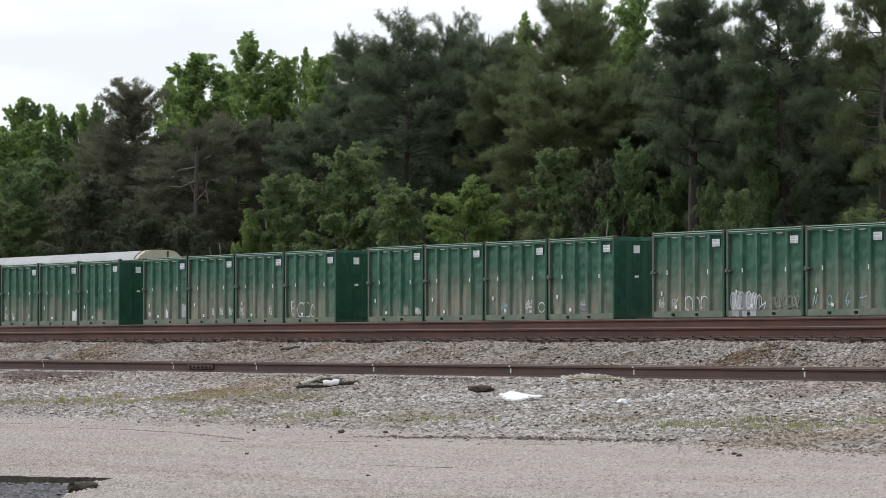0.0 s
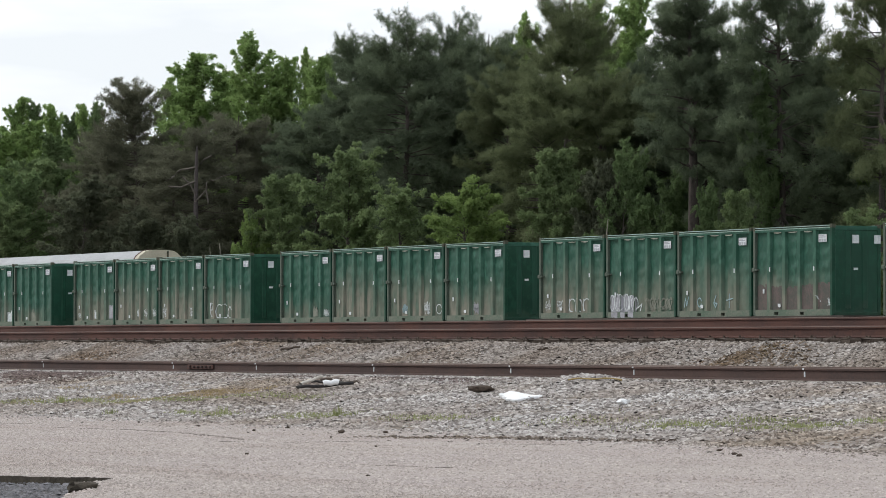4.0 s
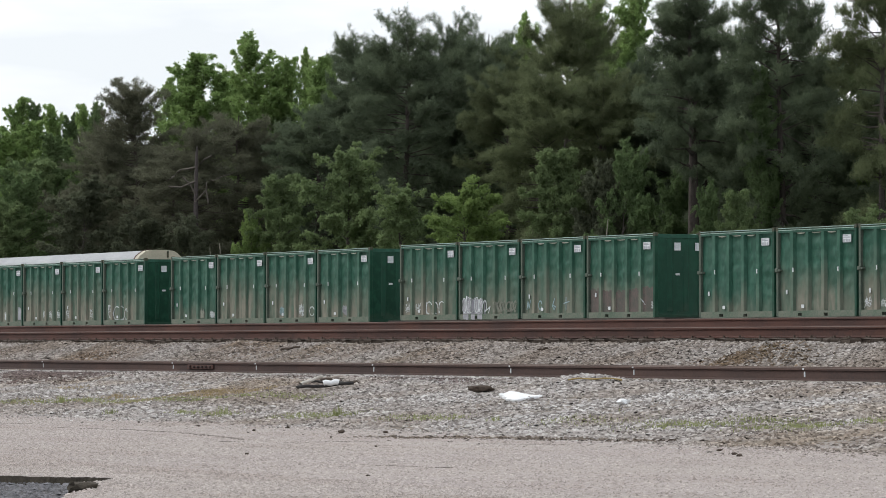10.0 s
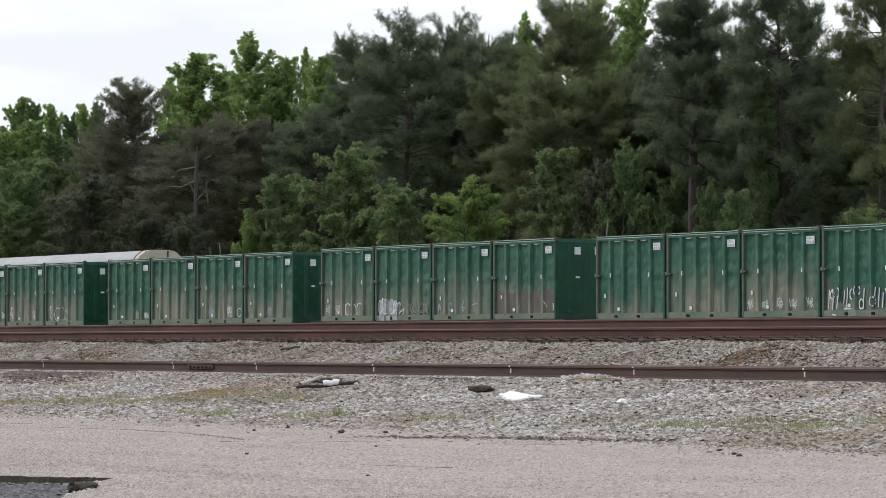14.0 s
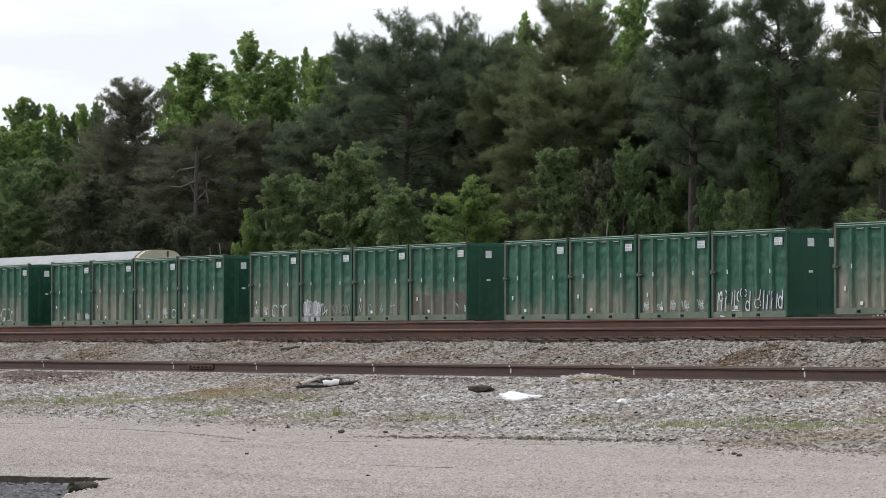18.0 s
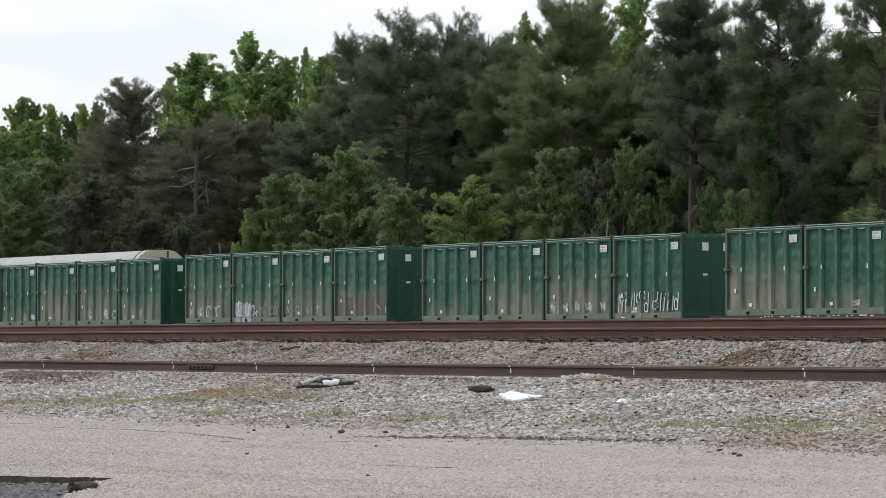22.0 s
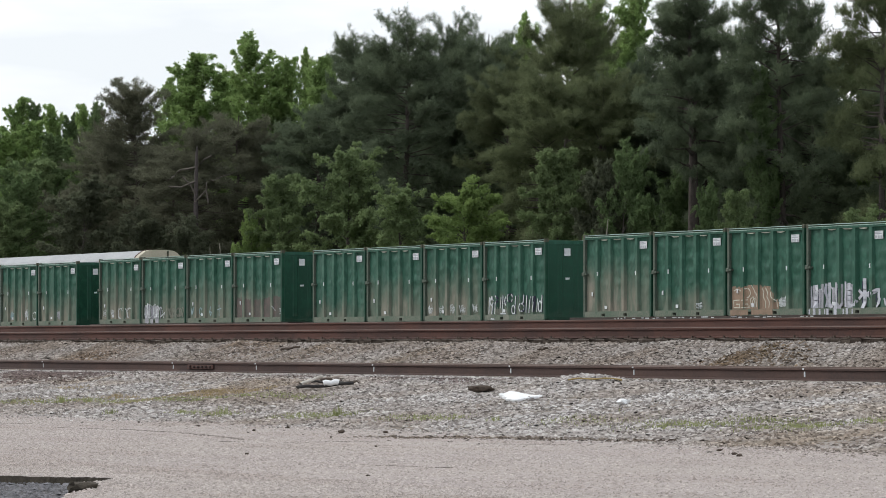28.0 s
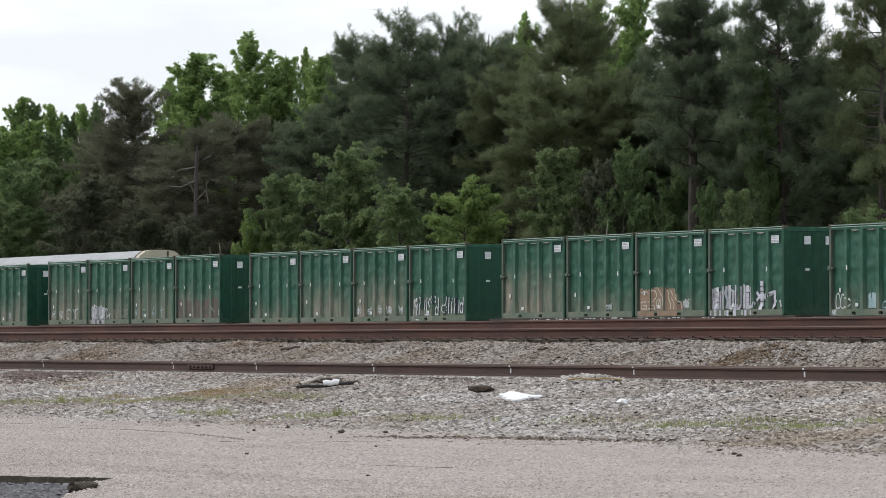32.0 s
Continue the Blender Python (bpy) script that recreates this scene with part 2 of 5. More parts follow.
def ground_material():
    g = Nodes("gravel_and_earth")
    cells = g.add("ShaderNodeTexVoronoi", Scale=16.0)
    g.link(g.co, cells.inputs["Vector"])
    tone = g.t.nodes.new("ShaderNodeSeparateColor")
    g.link(cells.outputs["Color"], tone.inputs[0])
    stones = g.mix(tone.outputs[0], (0.19, 0.17, 0.158), (0.42, 0.395, 0.375))
    earth = g.mix(g.noise(3.0, 5), (0.16, 0.135, 0.11), (0.25, 0.215, 0.175))
    col = g.mix(g.ramp(g.noise(0.5, 4), 0.42, 0.62), stones, earth)
    far = g.ramp(g.axis(1), 96.0, 106.0)
    grass = g.mix(g.noise(0.8, 5), (0.045, 0.065, 0.022), (0.10, 0.12, 0.05))
    col = g.mix(far, col, grass)
    col = g.mix(g.ramp(g.axis(1), 19.0, 21.5, 1.0, 0.0), col, (0.10, 0.097, 0.10))
    g.bump(cells.outputs["Distance"], 0.6, 0.03)
    return g.done(col, 0.95, 0.0, 0.15)


def road_material():
    g = Nodes("worn_asphalt")
    wide, mid, grain = g.noise(0.22, 4), g.noise(0.8, 2, (0.35, 1.0, 1.0)), g.noise(42.0, 2)
    cells = g.add("ShaderNodeTexVoronoi", Scale=38.0)
    g.link(g.co, cells.inputs["Vector"])
    tone = g.t.nodes.new("ShaderNodeSeparateColor")
    g.link(cells.outputs["Color"], tone.inputs[0])
    col = g.mix(tone.outputs[0], (0.244, 0.212, 0.199), (0.446, 0.395, 0.376))
    col = g.mix(g.math("MULTIPLY", g.ramp(wide, 0.4, 0.62), 0.5), col, (0.37, 0.332, 0.302))
    col = g.mix(g.math("MULTIPLY", g.ramp(mid, 0.5, 0.72), 0.25), col, (0.21, 0.185, 0.17))
    g.bump(cells.outputs["Distance"], 0.45, 0.012)
    return g.done(col, g.ramp(grain, 0.3, 0.7, 0.75, 0.95), 0.0, 0.25)


GROUND, ROAD = ground_material(), road_material()


# ---- mesh helpers ----
def arrays(name, verts, faces, material, parent=None, label=""):
    """ONE mesh object from numpy vertices and faces that all have the same number of corners."""
    verts, faces = np.asarray(verts, np.float32), np.asarray(faces, np.int32)
    me = bpy.data.meshes.new(name)
    k = faces.shape[1]
    me.vertices.add(len(verts)), me.loops.add(faces.size), me.polygons.add(len(faces))
    me.vertices.foreach_set("co", verts.ravel())
    me.loops.foreach_set("vertex_index", faces.ravel())
    me.polygons.foreach_set("loop_start", np.arange(0, faces.size, k, dtype=np.int32))
    me.update(calc_edges=True)
    me.materials.append(material)
    ob = new(name, me)
    ob.parent = parent
    if label:
        ob["label"] = label
    return ob


def part(name, bm, material, parent=None, label=""):
    """Links a bmesh as ONE mesh object under a thing or a part."""
    me = bpy.data.meshes.new(name)
    bm.normal_update()
    bm.to_mesh(me)
    bm.free()
    for m in material if isinstance(material, (list, tuple)) else [material]:
        me.materials.append(m)
    ob = new(name, me)
    ob.parent = parent
    if label:
        ob["label"] = label
    return ob


def box(bm, x0, x1, y0, y1, z0, z1, bevel=0.0):
    m = Matrix.Translation(((x0 + x1) / 2, (y0 + y1) / 2, (z0 + z1) / 2)) @ Matrix.Diagonal((abs(x1 - x0), abs(y1 - y0), abs(z1 - z0), 1))
    made = bmesh.ops.create_cube(bm, size=1, matrix=m)["verts"]
    if bevel:
        edges = list({e for v in made for e in v.link_edges})
        bmesh.ops.bevel(bm, geom=edges, offset=bevel, segments=1, affect="EDGES")
    return bm


def boxed(*args, bevel=0.0):
    return box(bmesh.new(), *args, bevel=bevel)


def prism(bm, outline, axis, a, b):
    """Extrudes an outline of (u, v) pairs along x ('x': u is y, v is z) or along y ('y': u is x) or z."""
    def at(u, v, w):
        return {"x": (w, u, v), "y": (u, w, v), "z": (u, v, w)}[axis]
    lo = [bm.verts.new(at(u, v, a)) for u, v in outline]
    hi = [bm.verts.new(at(u, v, b)) for u, v in outline]
    n = len(outline)
    bm.faces.new(lo[::-1]), bm.faces.new(hi)
    for i in range(n):
        bm.faces.new((lo[i], lo[(i + 1) % n], hi[(i + 1) % n], hi[i]))
    bmesh.ops.recalc_face_normals(bm, faces=bm.faces[:])
    return bm


def wheel_disc(bm, x, y0, y1, z, r, n=24):
    """A cylinder that lies along y."""
    return prism(bm, [(x + r * math.cos(math.tau * i / n), z + r * math.sin(math.tau * i / n)) for i in range(n)], "y", y0, y1)


def stroke(bm, pts, width, y0, y1):
    """A flat band of paint along (x, z) points, y0 to y1 thick."""
    for i, ((ax, az), (bx, bz)) in enumerate(zip(pts, pts[1:])):
        d = Vector((bx - ax, bz - az))
        if d.length < 1e-4:
            continue
        d.normalize()
        n, e, lift = Vector((-d.y, d.x)) * width / 2, d * width * 0.3, 0.0004 * (i % 2)
        quad = [(ax - e.x + n.x, az - e.y + n.y), (ax - e.x - n.x, az - e.y - n.y), (bx + e.x - n.x, bz + e.y - n.y), (bx + e.x + n.x, bz + e.y + n.y)]
        prism(bm, quad, "y", y0 - lift, y1)
    return bm


# ---- ground ----
PROFILE = [(-3000, 0.0), (20.0, -0.08), (22.6, -0.06), (23.2, -0.02), (24.3, 0.0), (26.2, 0.21), (29.3, 0.575), (30.1, 0.60), (31.6, 0.61), (32.3, 0.63), (34.2, 1.165), (35.0, 1.205),
           (36.9, 1.20), (38.9, 1.425), (41.5, 1.425), (44.0, 1.0), (60.0, 0.86), (89.0, 0.86), (90.5, 0.97), (95.0, 0.97), (96.2, 0.96), (100.5, 0.96),
           (103.0, 0.8), (200.0, 1.0), (3000.0, 1.0)]
PY, PZ = np.array([p[0] for p in PROFILE]), np.array([p[1] for p in PROFILE])


def height(x, y):
    """The ground's height, with low mounds of ballast in front of the first rail."""
    x, y = np.asarray(x, float), np.asarray(y, float)
    z = np.interp(y, PY, PZ)
    near = np.clip((y - 24.6) / 2, 0, 1) * np.clip((29.9 - y) / 0.5, 0, 1)
    z = z + near * (0.030 * np.sin(x * 0.9 + 1.3) + 0.022 * np.sin(x * 2.3 + y * 1.7) + 0.085 * np.exp(-((x + 48.6) / 1.7) ** 2) * np.exp(-((y - 29.3) / 0.8) ** 2)
                    + 0.06 * np.exp(-((x + 64.6) / 1.6) ** 2) * np.exp(-((y - 29.2) / 0.8) ** 2))
    mid = np.clip((y - 32.2) / 0.8, 0, 1) * np.clip((34.7 - y) / 0.5, 0, 1)
    return z + mid * 0.03 * (np.sin(x * 0.7 + 0.5) + np.sin(x * 1.9 + y))


def make_ground():
    xs = np.unique(np.concatenate([np.linspace(-3000, -260, 12), np.linspace(-260, 60, 65), np.linspace(-90, -28, 311), np.linspace(60, 3000, 10)]))
    ys = np.unique(np.concatenate([[-3000, -300, -40, 0, 10, 16, 20, 24.0], np.arange(24.2, 36.0, 0.2), PY[(PY > 24) & (PY < 3000)], [50, 70, 120, 150, 300, 800, 3000]]))
    gx, gy = np.meshgrid(xs, ys)
    z = height(gx, gy)
    n, m = len(xs), len(ys)
    idx = np.arange(n * m).reshape(m, n)
    faces = np.stack([idx[:-1, :-1], idx[:-1, 1:], idx[1:, 1:], idx[1:, :-1]], -1).reshape(-1, 4)
    ob = arrays("ground", np.stack([gx, gy, z], -1).reshape(-1, 3), faces, GROUND)
    tagged(ob, "grey gravel and earth rising to raised railway ballast", "ground", kind="structure")


make_ground()


HOLE = [(-33.2, 12.2), (-32.2, 12.55), (-31.35, 12.80), (-31.06, 12.99), (-30.73, 13.16), (-30.53, 13.35), (-30.4, 13.45), (-30.14, 13.48), (-29.68, 13.17), (-29.4, 12.86), (-29.14, 12.66),
        (-28.92, 12.62), (-28.76, 12.68), (-28.61, 12.68), (-28.3, 12.48), (-27.9, 12.2), (-27.51, 11.94), (-27.02, 11.66), (-26.16, 11.23), (-24.7, 10.4), (-22.8, 9.7), (-24.5, 8.9), (-28.0, 9.3), (-31.5, 10.8)]


def in_hole(x, y, r=0):
    """Which points lie in the road's hole."""
    inside = np.zeros(len(x), bool)
    for (ax, ay), (bx, by) in zip(HOLE, HOLE[1:] + HOLE[:1]):
        cross = (ay > y) != (by > y)
        inside ^= cross & (x < (bx - ax) * (y - ay) / (by - ay + 1e-9) + ax)
    return inside


def make_road():
    """Old asphalt with a ragged edge along the gravel and a broken hole."""
    rng = random.Random(5)
    edge = [(x, 24.2 - 0.055 * max(0.0, min(14.0, x + 46.0)) + 0.14 * math.sin(x * 0.37) + rng.uniform(-0.05, 0.05)) for x in np.linspace(-150, 40, 380)]
    bm = bmesh.new()
    hole = HOLE
    ragged = []
    for (ax, ay), (bx, by) in zip(hole, hole[1:] + hole[:1]):
        for k in range(8):
            f = k / 8
            ragged.append((ax + (bx - ax) * f + rng.uniform(-0.014, 0.014), ay + (by - ay) * f + rng.uniform(-0.014, 0.014)))
    far = [(-1500, 24.2)] + edge + [(1500, 24.2)]
    # the slab is cut in two along a line through the hole
    lo, hi = min(ragged, key=lambda p: p[1]), max(ragged, key=lambda p: p[1])
    i, j = ragged.index(hi), ragged.index(lo)
    n = len(ragged)
    side_a = [ragged[(i + k) % n] for k in range((j - i) % n + 1)]
    side_b = [ragged[(j + k) % n] for k in range((i - j) % n + 1)]
    cut_x = min(range(len(far)), key=lambda q: abs(far[q][0] - hi[0]))
    east = [(lo[0], -60), (1500, -60)] + far[:cut_x - 1:-1] + side_a
    west = [(-1500, -60), (lo[0], -60)] + side_b + far[cut_x::-1]
    for ring in (east, west):
        prism(bm, ring, "z", -0.085, 0.0)
    bmesh.ops.triangulate(bm, faces=[f for f in bm.faces if len(f.verts) > 4])
    rim = {(round(x, 3), round(y, 3)): rng.uniform(-0.007, 0.0) for x, y in ragged}
    for v in bm.verts:
        if v.co.z > -0.01:
            v.co.z += rim.get((round(v.co.x, 3), round(v.co.y, 3)), 0.0)
    road = part("road", bm, [ROAD, BROKEN_EDGE])
    for f in road.data.polygons:
        f.material_index = int(abs(f.normal.z) < 0.5)
    tagged(road, "worn pale grey asphalt with a ragged edge and a broken hole", "road", kind="structure")


make_road()


def stones(name, label, n, x0, x1, y0, y1, small, big, seed, z_of=height, keep=None, kind="stuff", sink=0.25, look_of=None):
    """Loose broken stones scattered over the ground: rough blocks of six corners."""
    rng = np.random.default_rng(seed)
    x, y = rng.uniform(x0, x1, n), rng.uniform(y0, y1, n)
    if keep is not None:
        ok = keep(x, y, rng.uniform(0, 1, n))
        x, y = x[ok], y[ok]
    n = len(x)
    size = small + (big - small) * rng.uniform(0, 1, n) ** 2.2
    corner = np.array([(1, 0, -0.5), (0, 1, -0.5), (-1, 0, -0.5), (0, -1, -0.5), (0.3, 0, 0.62), (-0.35, 0, 0.55)], float)
    v = corner[None] * rng.uniform(0.42, 0.68, (n, 6, 1)) + rng.normal(scale=0.13, size=(n, 6, 3))
    v *= (size[:, None] * rng.uniform(0.7, 1.25, (n, 3)) * np.array([1.5, 1.15, 0.62]))[:, None, :]
    a, b = rng.uniform(0, math.tau, n), rng.uniform(-0.4, 0.4, n)
    ca, sa, cb, sb = np.cos(a)[:, None], np.sin(a)[:, None], np.cos(b)[:, None], np.sin(b)[:, None]
    vx, vz = v[:, :, 0] * cb - v[:, :, 2] * sb, v[:, :, 0] * sb + v[:, :, 2] * cb
    vx, vy = vx * ca - v[:, :, 1] * sa, vx * sa + v[:, :, 1] * ca
    z = z_of(x, y) + size * (0.30 - sink)
    p = np.stack([vx + x[:, None], vy + y[:, None], vz + z[:, None]], -1).reshape(-1, 3)
    six = np.array([(0, 1, 4), (1, 5, 4), (1, 2, 5), (2, 3, 5), (3, 4, 5), (3, 0, 4)])
    tri = (six[None] + 6 * np.arange(n)[:, None, None]).reshape(-1, 3)
    tagged(arrays(name, p, tri, look_of or STONE), label, "stones", kind=kind)


# ---- tracks ----
def rail_outline(y, top, flip=1):
    """The section of a rail: foot, web and head."""
    s = [(-0.070, -0.180), (0.070, -0.180), (0.070, -0.168), (0.010, -0.150), (0.009, -0.045), (0.036, -0.036), (0.036, -0.008), (0.028, 0.0),
         (-0.028, 0.0), (-0.036, -0.008), (-0.036, -0.036), (-0.009, -0.045), (-0.010, -0.150), (-0.070, -0.168)]
    return [(y + u, top + v) for u, v in s]


def make_track(name, label, y, top, rust, ties, joined, sunk=0.0, spikes=True):
    """Two rails 1.505 m apart from y on, with wooden ties; ties and joined are stretches of x."""
    track = tagged(new(name), label, "railway track", kind="structure")
    for k in (0, 1):
        ry = y + 1.505 * k
        bm = prism(bmesh.new(), rail_outline(ry, top), "x", -900, 300)
        rail = part("rail", bm, [rust, RAIL_HEAD], track)
        for f in rail.data.polygons:
            if f.normal.z > 0.4 and f.center.z > top - 0.02:
                f.material_index = 1
    rng = random.Random(int(y * 10))
    meshes = []
    for k in range(5):
        bm = boxed(-0.115, 0.115, -0.55, 2.05, -0.17, 0.0, bevel=0.012)
        for v in bm.verts:
            v.co += Vector((rng.uniform(-0.012, 0.012), rng.uniform(-0.04, 0.04), rng.uniform(-0.008, 0.006)))
        for c in (0.0, 1.505):
            if not spikes:
                continue
            box(bm, -0.09, 0.09, c - 0.17, c + 0.17, -0.004, 0.016)
            for sx, sy in ((-0.05, -0.105), (0.05, -0.11), (-0.05, 0.105), (0.05, 0.11)):
                h = 0.03 + rng.uniform(0, 0.025)
                box(bm, sx - 0.012, sx + 0.012, c + sy - 0.016, c + sy + 0.016, 0.012, h)
        ob = part("tie", bm, TIE_WOOD)
        meshes.append(ob.data)
        bpy.data.objects.remove(ob)
    x = ties[0]
    while x < ties[1]:
        ob = new("tie", rng.choice(meshes))
        ob.parent = track
        ob.location = (x, y + rng.uniform(-0.06, 0.06), top - 0.196 - sunk)
        ob.rotation_euler[2] = rng.uniform(-0.02, 0.02)
        x += 0.51 + rng.uniform(-0.03, 0.03)
    if joined:
        bm = bmesh.new()
        for a, b in joined:
            for q in np.arange(a, b, 0.52):
                box(bm, q - 0.115, q + 0.115, y - 0.55, y + 2.05, top - 0.366, top - 0.196)
        part("ties", bm, TIE_WOOD, track)["kind"] = "stuff"
    return track


make_track("track_near", "dark rusty rails on buried wooden ties in grey ballast", 30.1, 0.832, RAIL_DARK, (-78, -38), (), 0.07)
make_track("track_middle", "rusty brown rails on wooden ties on raised ballast", 35.1, 1.446, RAIL_RUST, (-90, -45), ((-160, -91),))
make_track("track_raised", "rusty brown rails on the highest ballast bed", 39.7, 1.652, RAIL_RUST, (-100, -52), ((-170, -101),), 0.05, False)
make_track("track_train", "rails under the moving container train", 92.5, 1.175, RAIL_RUST, (-130, -120), ((-260, -131), (-119, -40)))
make_track("track_far", "rails under the parked auto carrier", 97.3, 1.165, RAIL_RUST, (-215, -210), ((-260, -216),))


# ---- containers ----
LEN, WID, TALL = 5.97, 2.5, 3.81
RIB_AT = (1.17, 2.32, 3.48, 4.66)
BOTTOM = 0.27


def make_container(paint, ribs, label, tarp_dip):
    """A tall open-topped waste container; x from 0 to LEN, y from 0 (front) to WID."""
    c = tagged(new("waste_container"), label, "container", "containers on the train")
    for side in (0, 1):
        def yy(d):
            return d if side == 0 else WID - d
        # plates between the ribs, dented by hand
        bm = bmesh.new()
        cols, rows = 30, 34
        rng = random.Random(31 + side)
        bulge = [rng.uniform(-0.02, 0.025) for _ in range(5)]
        strength = [rng.uniform(0.008, 0.02) for _ in range(5)]
        grid = []
        for r in range(rows + 1):
            line = []
            for q in range(cols + 1):
                x, z = 0.1 + (LEN - 0.2) * q / cols, BOTTOM + (TALL - 0.2 - BOTTOM) * r / rows
                k = sum(x > v for v in RIB_AT)
                d = 0.13 + bulge[k] * math.sin(math.pi * r / rows) + 0.02 * noise.noise((x * 1.3 + k, z * 1.5, side * 7.0 + tarp_dip * 3.0))
                d += strength[k] * math.sin(z * 11.5 + 0.8 * noise.noise((k * 3.1, z, tarp_dip * 5.0))) * min(1.0, max(0.0, z - 0.7)) * abs(math.sin(math.pi * (x - (0.1, *RIB_AT)[k]) / 1.17))
                line.append(bm.verts.new((x, yy(d), z)))
            grid.append(line)
        for r in range(rows):
            for q in range(cols):
                loop = (grid[r][q], grid[r][q + 1], grid[r + 1][q + 1], grid[r + 1][q])
                bm.faces.new(loop if side == 0 else loop[::-1])
        wall = part("side_wall", bm, paint, c)
        for f in wall.data.polygons:
            f.use_smooth = True
        for x in RIB_AT:
            a, b = (0.0, 0.16)
            out = [(x - 0.17, yy(b)), (x - 0.10, yy(a)), (x + 0.10, yy(a)), (x + 0.17, yy(b))]
            part("rib", prism(bmesh.new(), out, "z", BOTTOM, TALL - 0.18), ribs, c)
        bm = boxed(0.1, LEN - 0.1, yy(0.0), yy(0.12), TALL - 0.2, TALL - 0.055, bevel=0.01)
        part("top_rail", bm, paint, c)
        # tarpaulin rolled over the rim
        bm = bmesh.new()
        for k in range(12):
            x0, x1 = 0.14 + (LEN - 0.28) * k / 12, 0.14 + (LEN - 0.28) * (k + 1) / 12
            dz = 0.004 * math.sin(k * 1.9 + tarp_dip * 5)
            box(bm, x0, x1 + 0.004, yy(-0.02), yy(0.14), TALL - 0.022 + dz, TALL + 0.010 + dz)
        part("tarp_edge", bm, TARP_EDGE, c)
        part("tarp_rope_rail", boxed(0.14, LEN - 0.14, yy(-0.018), yy(0.02), TALL - 0.105, TALL - 0.075), TARP_EDGE, c)
        # bottom rail with two open fork pockets
        bm = bmesh.new()
        cuts = [(0.1, 1.62), (1.92, 3.55), (3.85, LEN - 0.1)]
        for a, b in cuts:
            box(bm, a, b, yy(0.0), yy(0.14), 0.0, BOTTOM)
        for a, b in ((1.62, 1.92), (3.55, 3.85)):
            box(bm, a, b, yy(0.0), yy(0.14), 0.17, BOTTOM)
            box(bm, a, b, yy(0.0), yy(0.14), 0.0, 0.04)
        part("bottom_rail", bm, SILL_PAINT, c, "pale dusty bottom rail")
    # near-black blocks fill the pockets in place of their inner shade
    for a, b in ((1.6, 1.94), (3.53, 3.87)):
        part("fork_pocket", boxed(a, b, 0.145, WID - 0.145, 0.03, 0.19), POCKET_SHADE, c)
    for x in (0.0, LEN - 0.16):
        for y in (0.0, WID - 0.16):
            # rear posts take the ends' darkened green
            part("corner_post", boxed(x, x + 0.16, y - 0.012, y + 0.172, 0.02, TALL - 0.1, bevel=0.015), POST_PAINT if x == 0.0 else END_SHADE_PAINT, c)
            bm = boxed(x - 0.012, x + 0.172, y - 0.02, y + 0.18, TALL - 0.11, TALL + 0.05, bevel=0.015)
            part("corner_casting", bm, CASTING, c)
    # hinge lump on the post
    bm = boxed(-0.03, 0.2, -0.09, 0.02, 1.92, 2.1, bevel=0.03)
    box(bm, 0.12, 0.34, -0.06, 0.1, 1.96, 2.05, bevel=0.015)
    part("hinge", bm, POST_PAINT, c)
    # ends
    for x, s in ((LEN, -1), (0.0, 1)):
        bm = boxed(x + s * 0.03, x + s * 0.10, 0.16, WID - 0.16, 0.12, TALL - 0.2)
        part("end_wall", bm, END_SHADE_PAINT, c)
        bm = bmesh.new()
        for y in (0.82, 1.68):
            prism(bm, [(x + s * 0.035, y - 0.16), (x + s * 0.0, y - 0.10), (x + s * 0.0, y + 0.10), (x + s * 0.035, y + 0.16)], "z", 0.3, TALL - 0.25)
        part("end_stiffener", bm, END_SHADE_PAINT, c)
        part("end_sill", boxed(x, x + s * 0.1, 0.16, WID - 0.16, 0.0, 0.14, bevel=0.01), END_SHADE_PAINT, c)
        part("end_header", boxed(x, x + s * 0.1, 0.16, WID - 0.16, TALL - 0.2, TALL - 0.02, bevel=0.01), paint, c)
    # sagging tarpaulin roof
    bm = bmesh.new()
    rows = [[bm.verts.new((0.1 + (LEN - 0.2) * i / 10, 0.1 + (WID - 0.2) * j / 6, TALL - 0.03 - 0.06 * math.sin(math.pi * j / 6) * (0.6 + 0.4 * math.sin(i * 1.7)))) for j in range(7)] for i in range(11)]
    for i in range(10):
        for j in range(6):
            bm.faces.new((rows[i][j], rows[i + 1][j], rows[i + 1][j + 1], rows[i][j + 1]))
    bmesh.ops.solidify(bm, geom=bm.faces[:], thickness=0.012)
    part("tarpaulin", bm, CASTING, c, "dark tarpaulin roof")
    part("floor_plate", boxed(0.1, LEN - 0.1, 0.15, WID - 0.15, 0.19, 0.24), CASTING, c)
    # decals
    for a, b, dz in ((1.52, 2.06, 0.0), (2.62, 3.28, 0.01), (3.80, 4.36, 0.0)):
        sag = [(a + (b - a) * k / 6, TALL - 0.225 + dz - 0.038 * math.sin(math.pi * (0.12 + 0.76 * k / 6))) for k in range(7)]
        part("top_strip", prism(bmesh.new(), [(a, TALL - 0.205), *sag, (b, TALL - 0.205)], "y", 0.055, 0.075), CREAM_DECAL, c, "cream sagging strip")
    big = part("data_panel", boxed(4.88, 5.48, 0.062, 0.075, TALL - 0.70, TALL - 0.37), WHITE_DECAL, c, "white data panel")
    for x, w, z, h in ((4.91, 0.16, 0.68, 0.12), (5.12, 0.12, 0.68, 0.11), (5.30, 0.12, 0.68, 0.11), (4.92, 0.48, 0.51, 0.04), (4.92, 0.34, 0.44, 0.03)):
        part("print_bar", boxed(x, x + w, 0.057, 0.0615, TALL - z, TALL - z + h), GREY_PRINT, big)
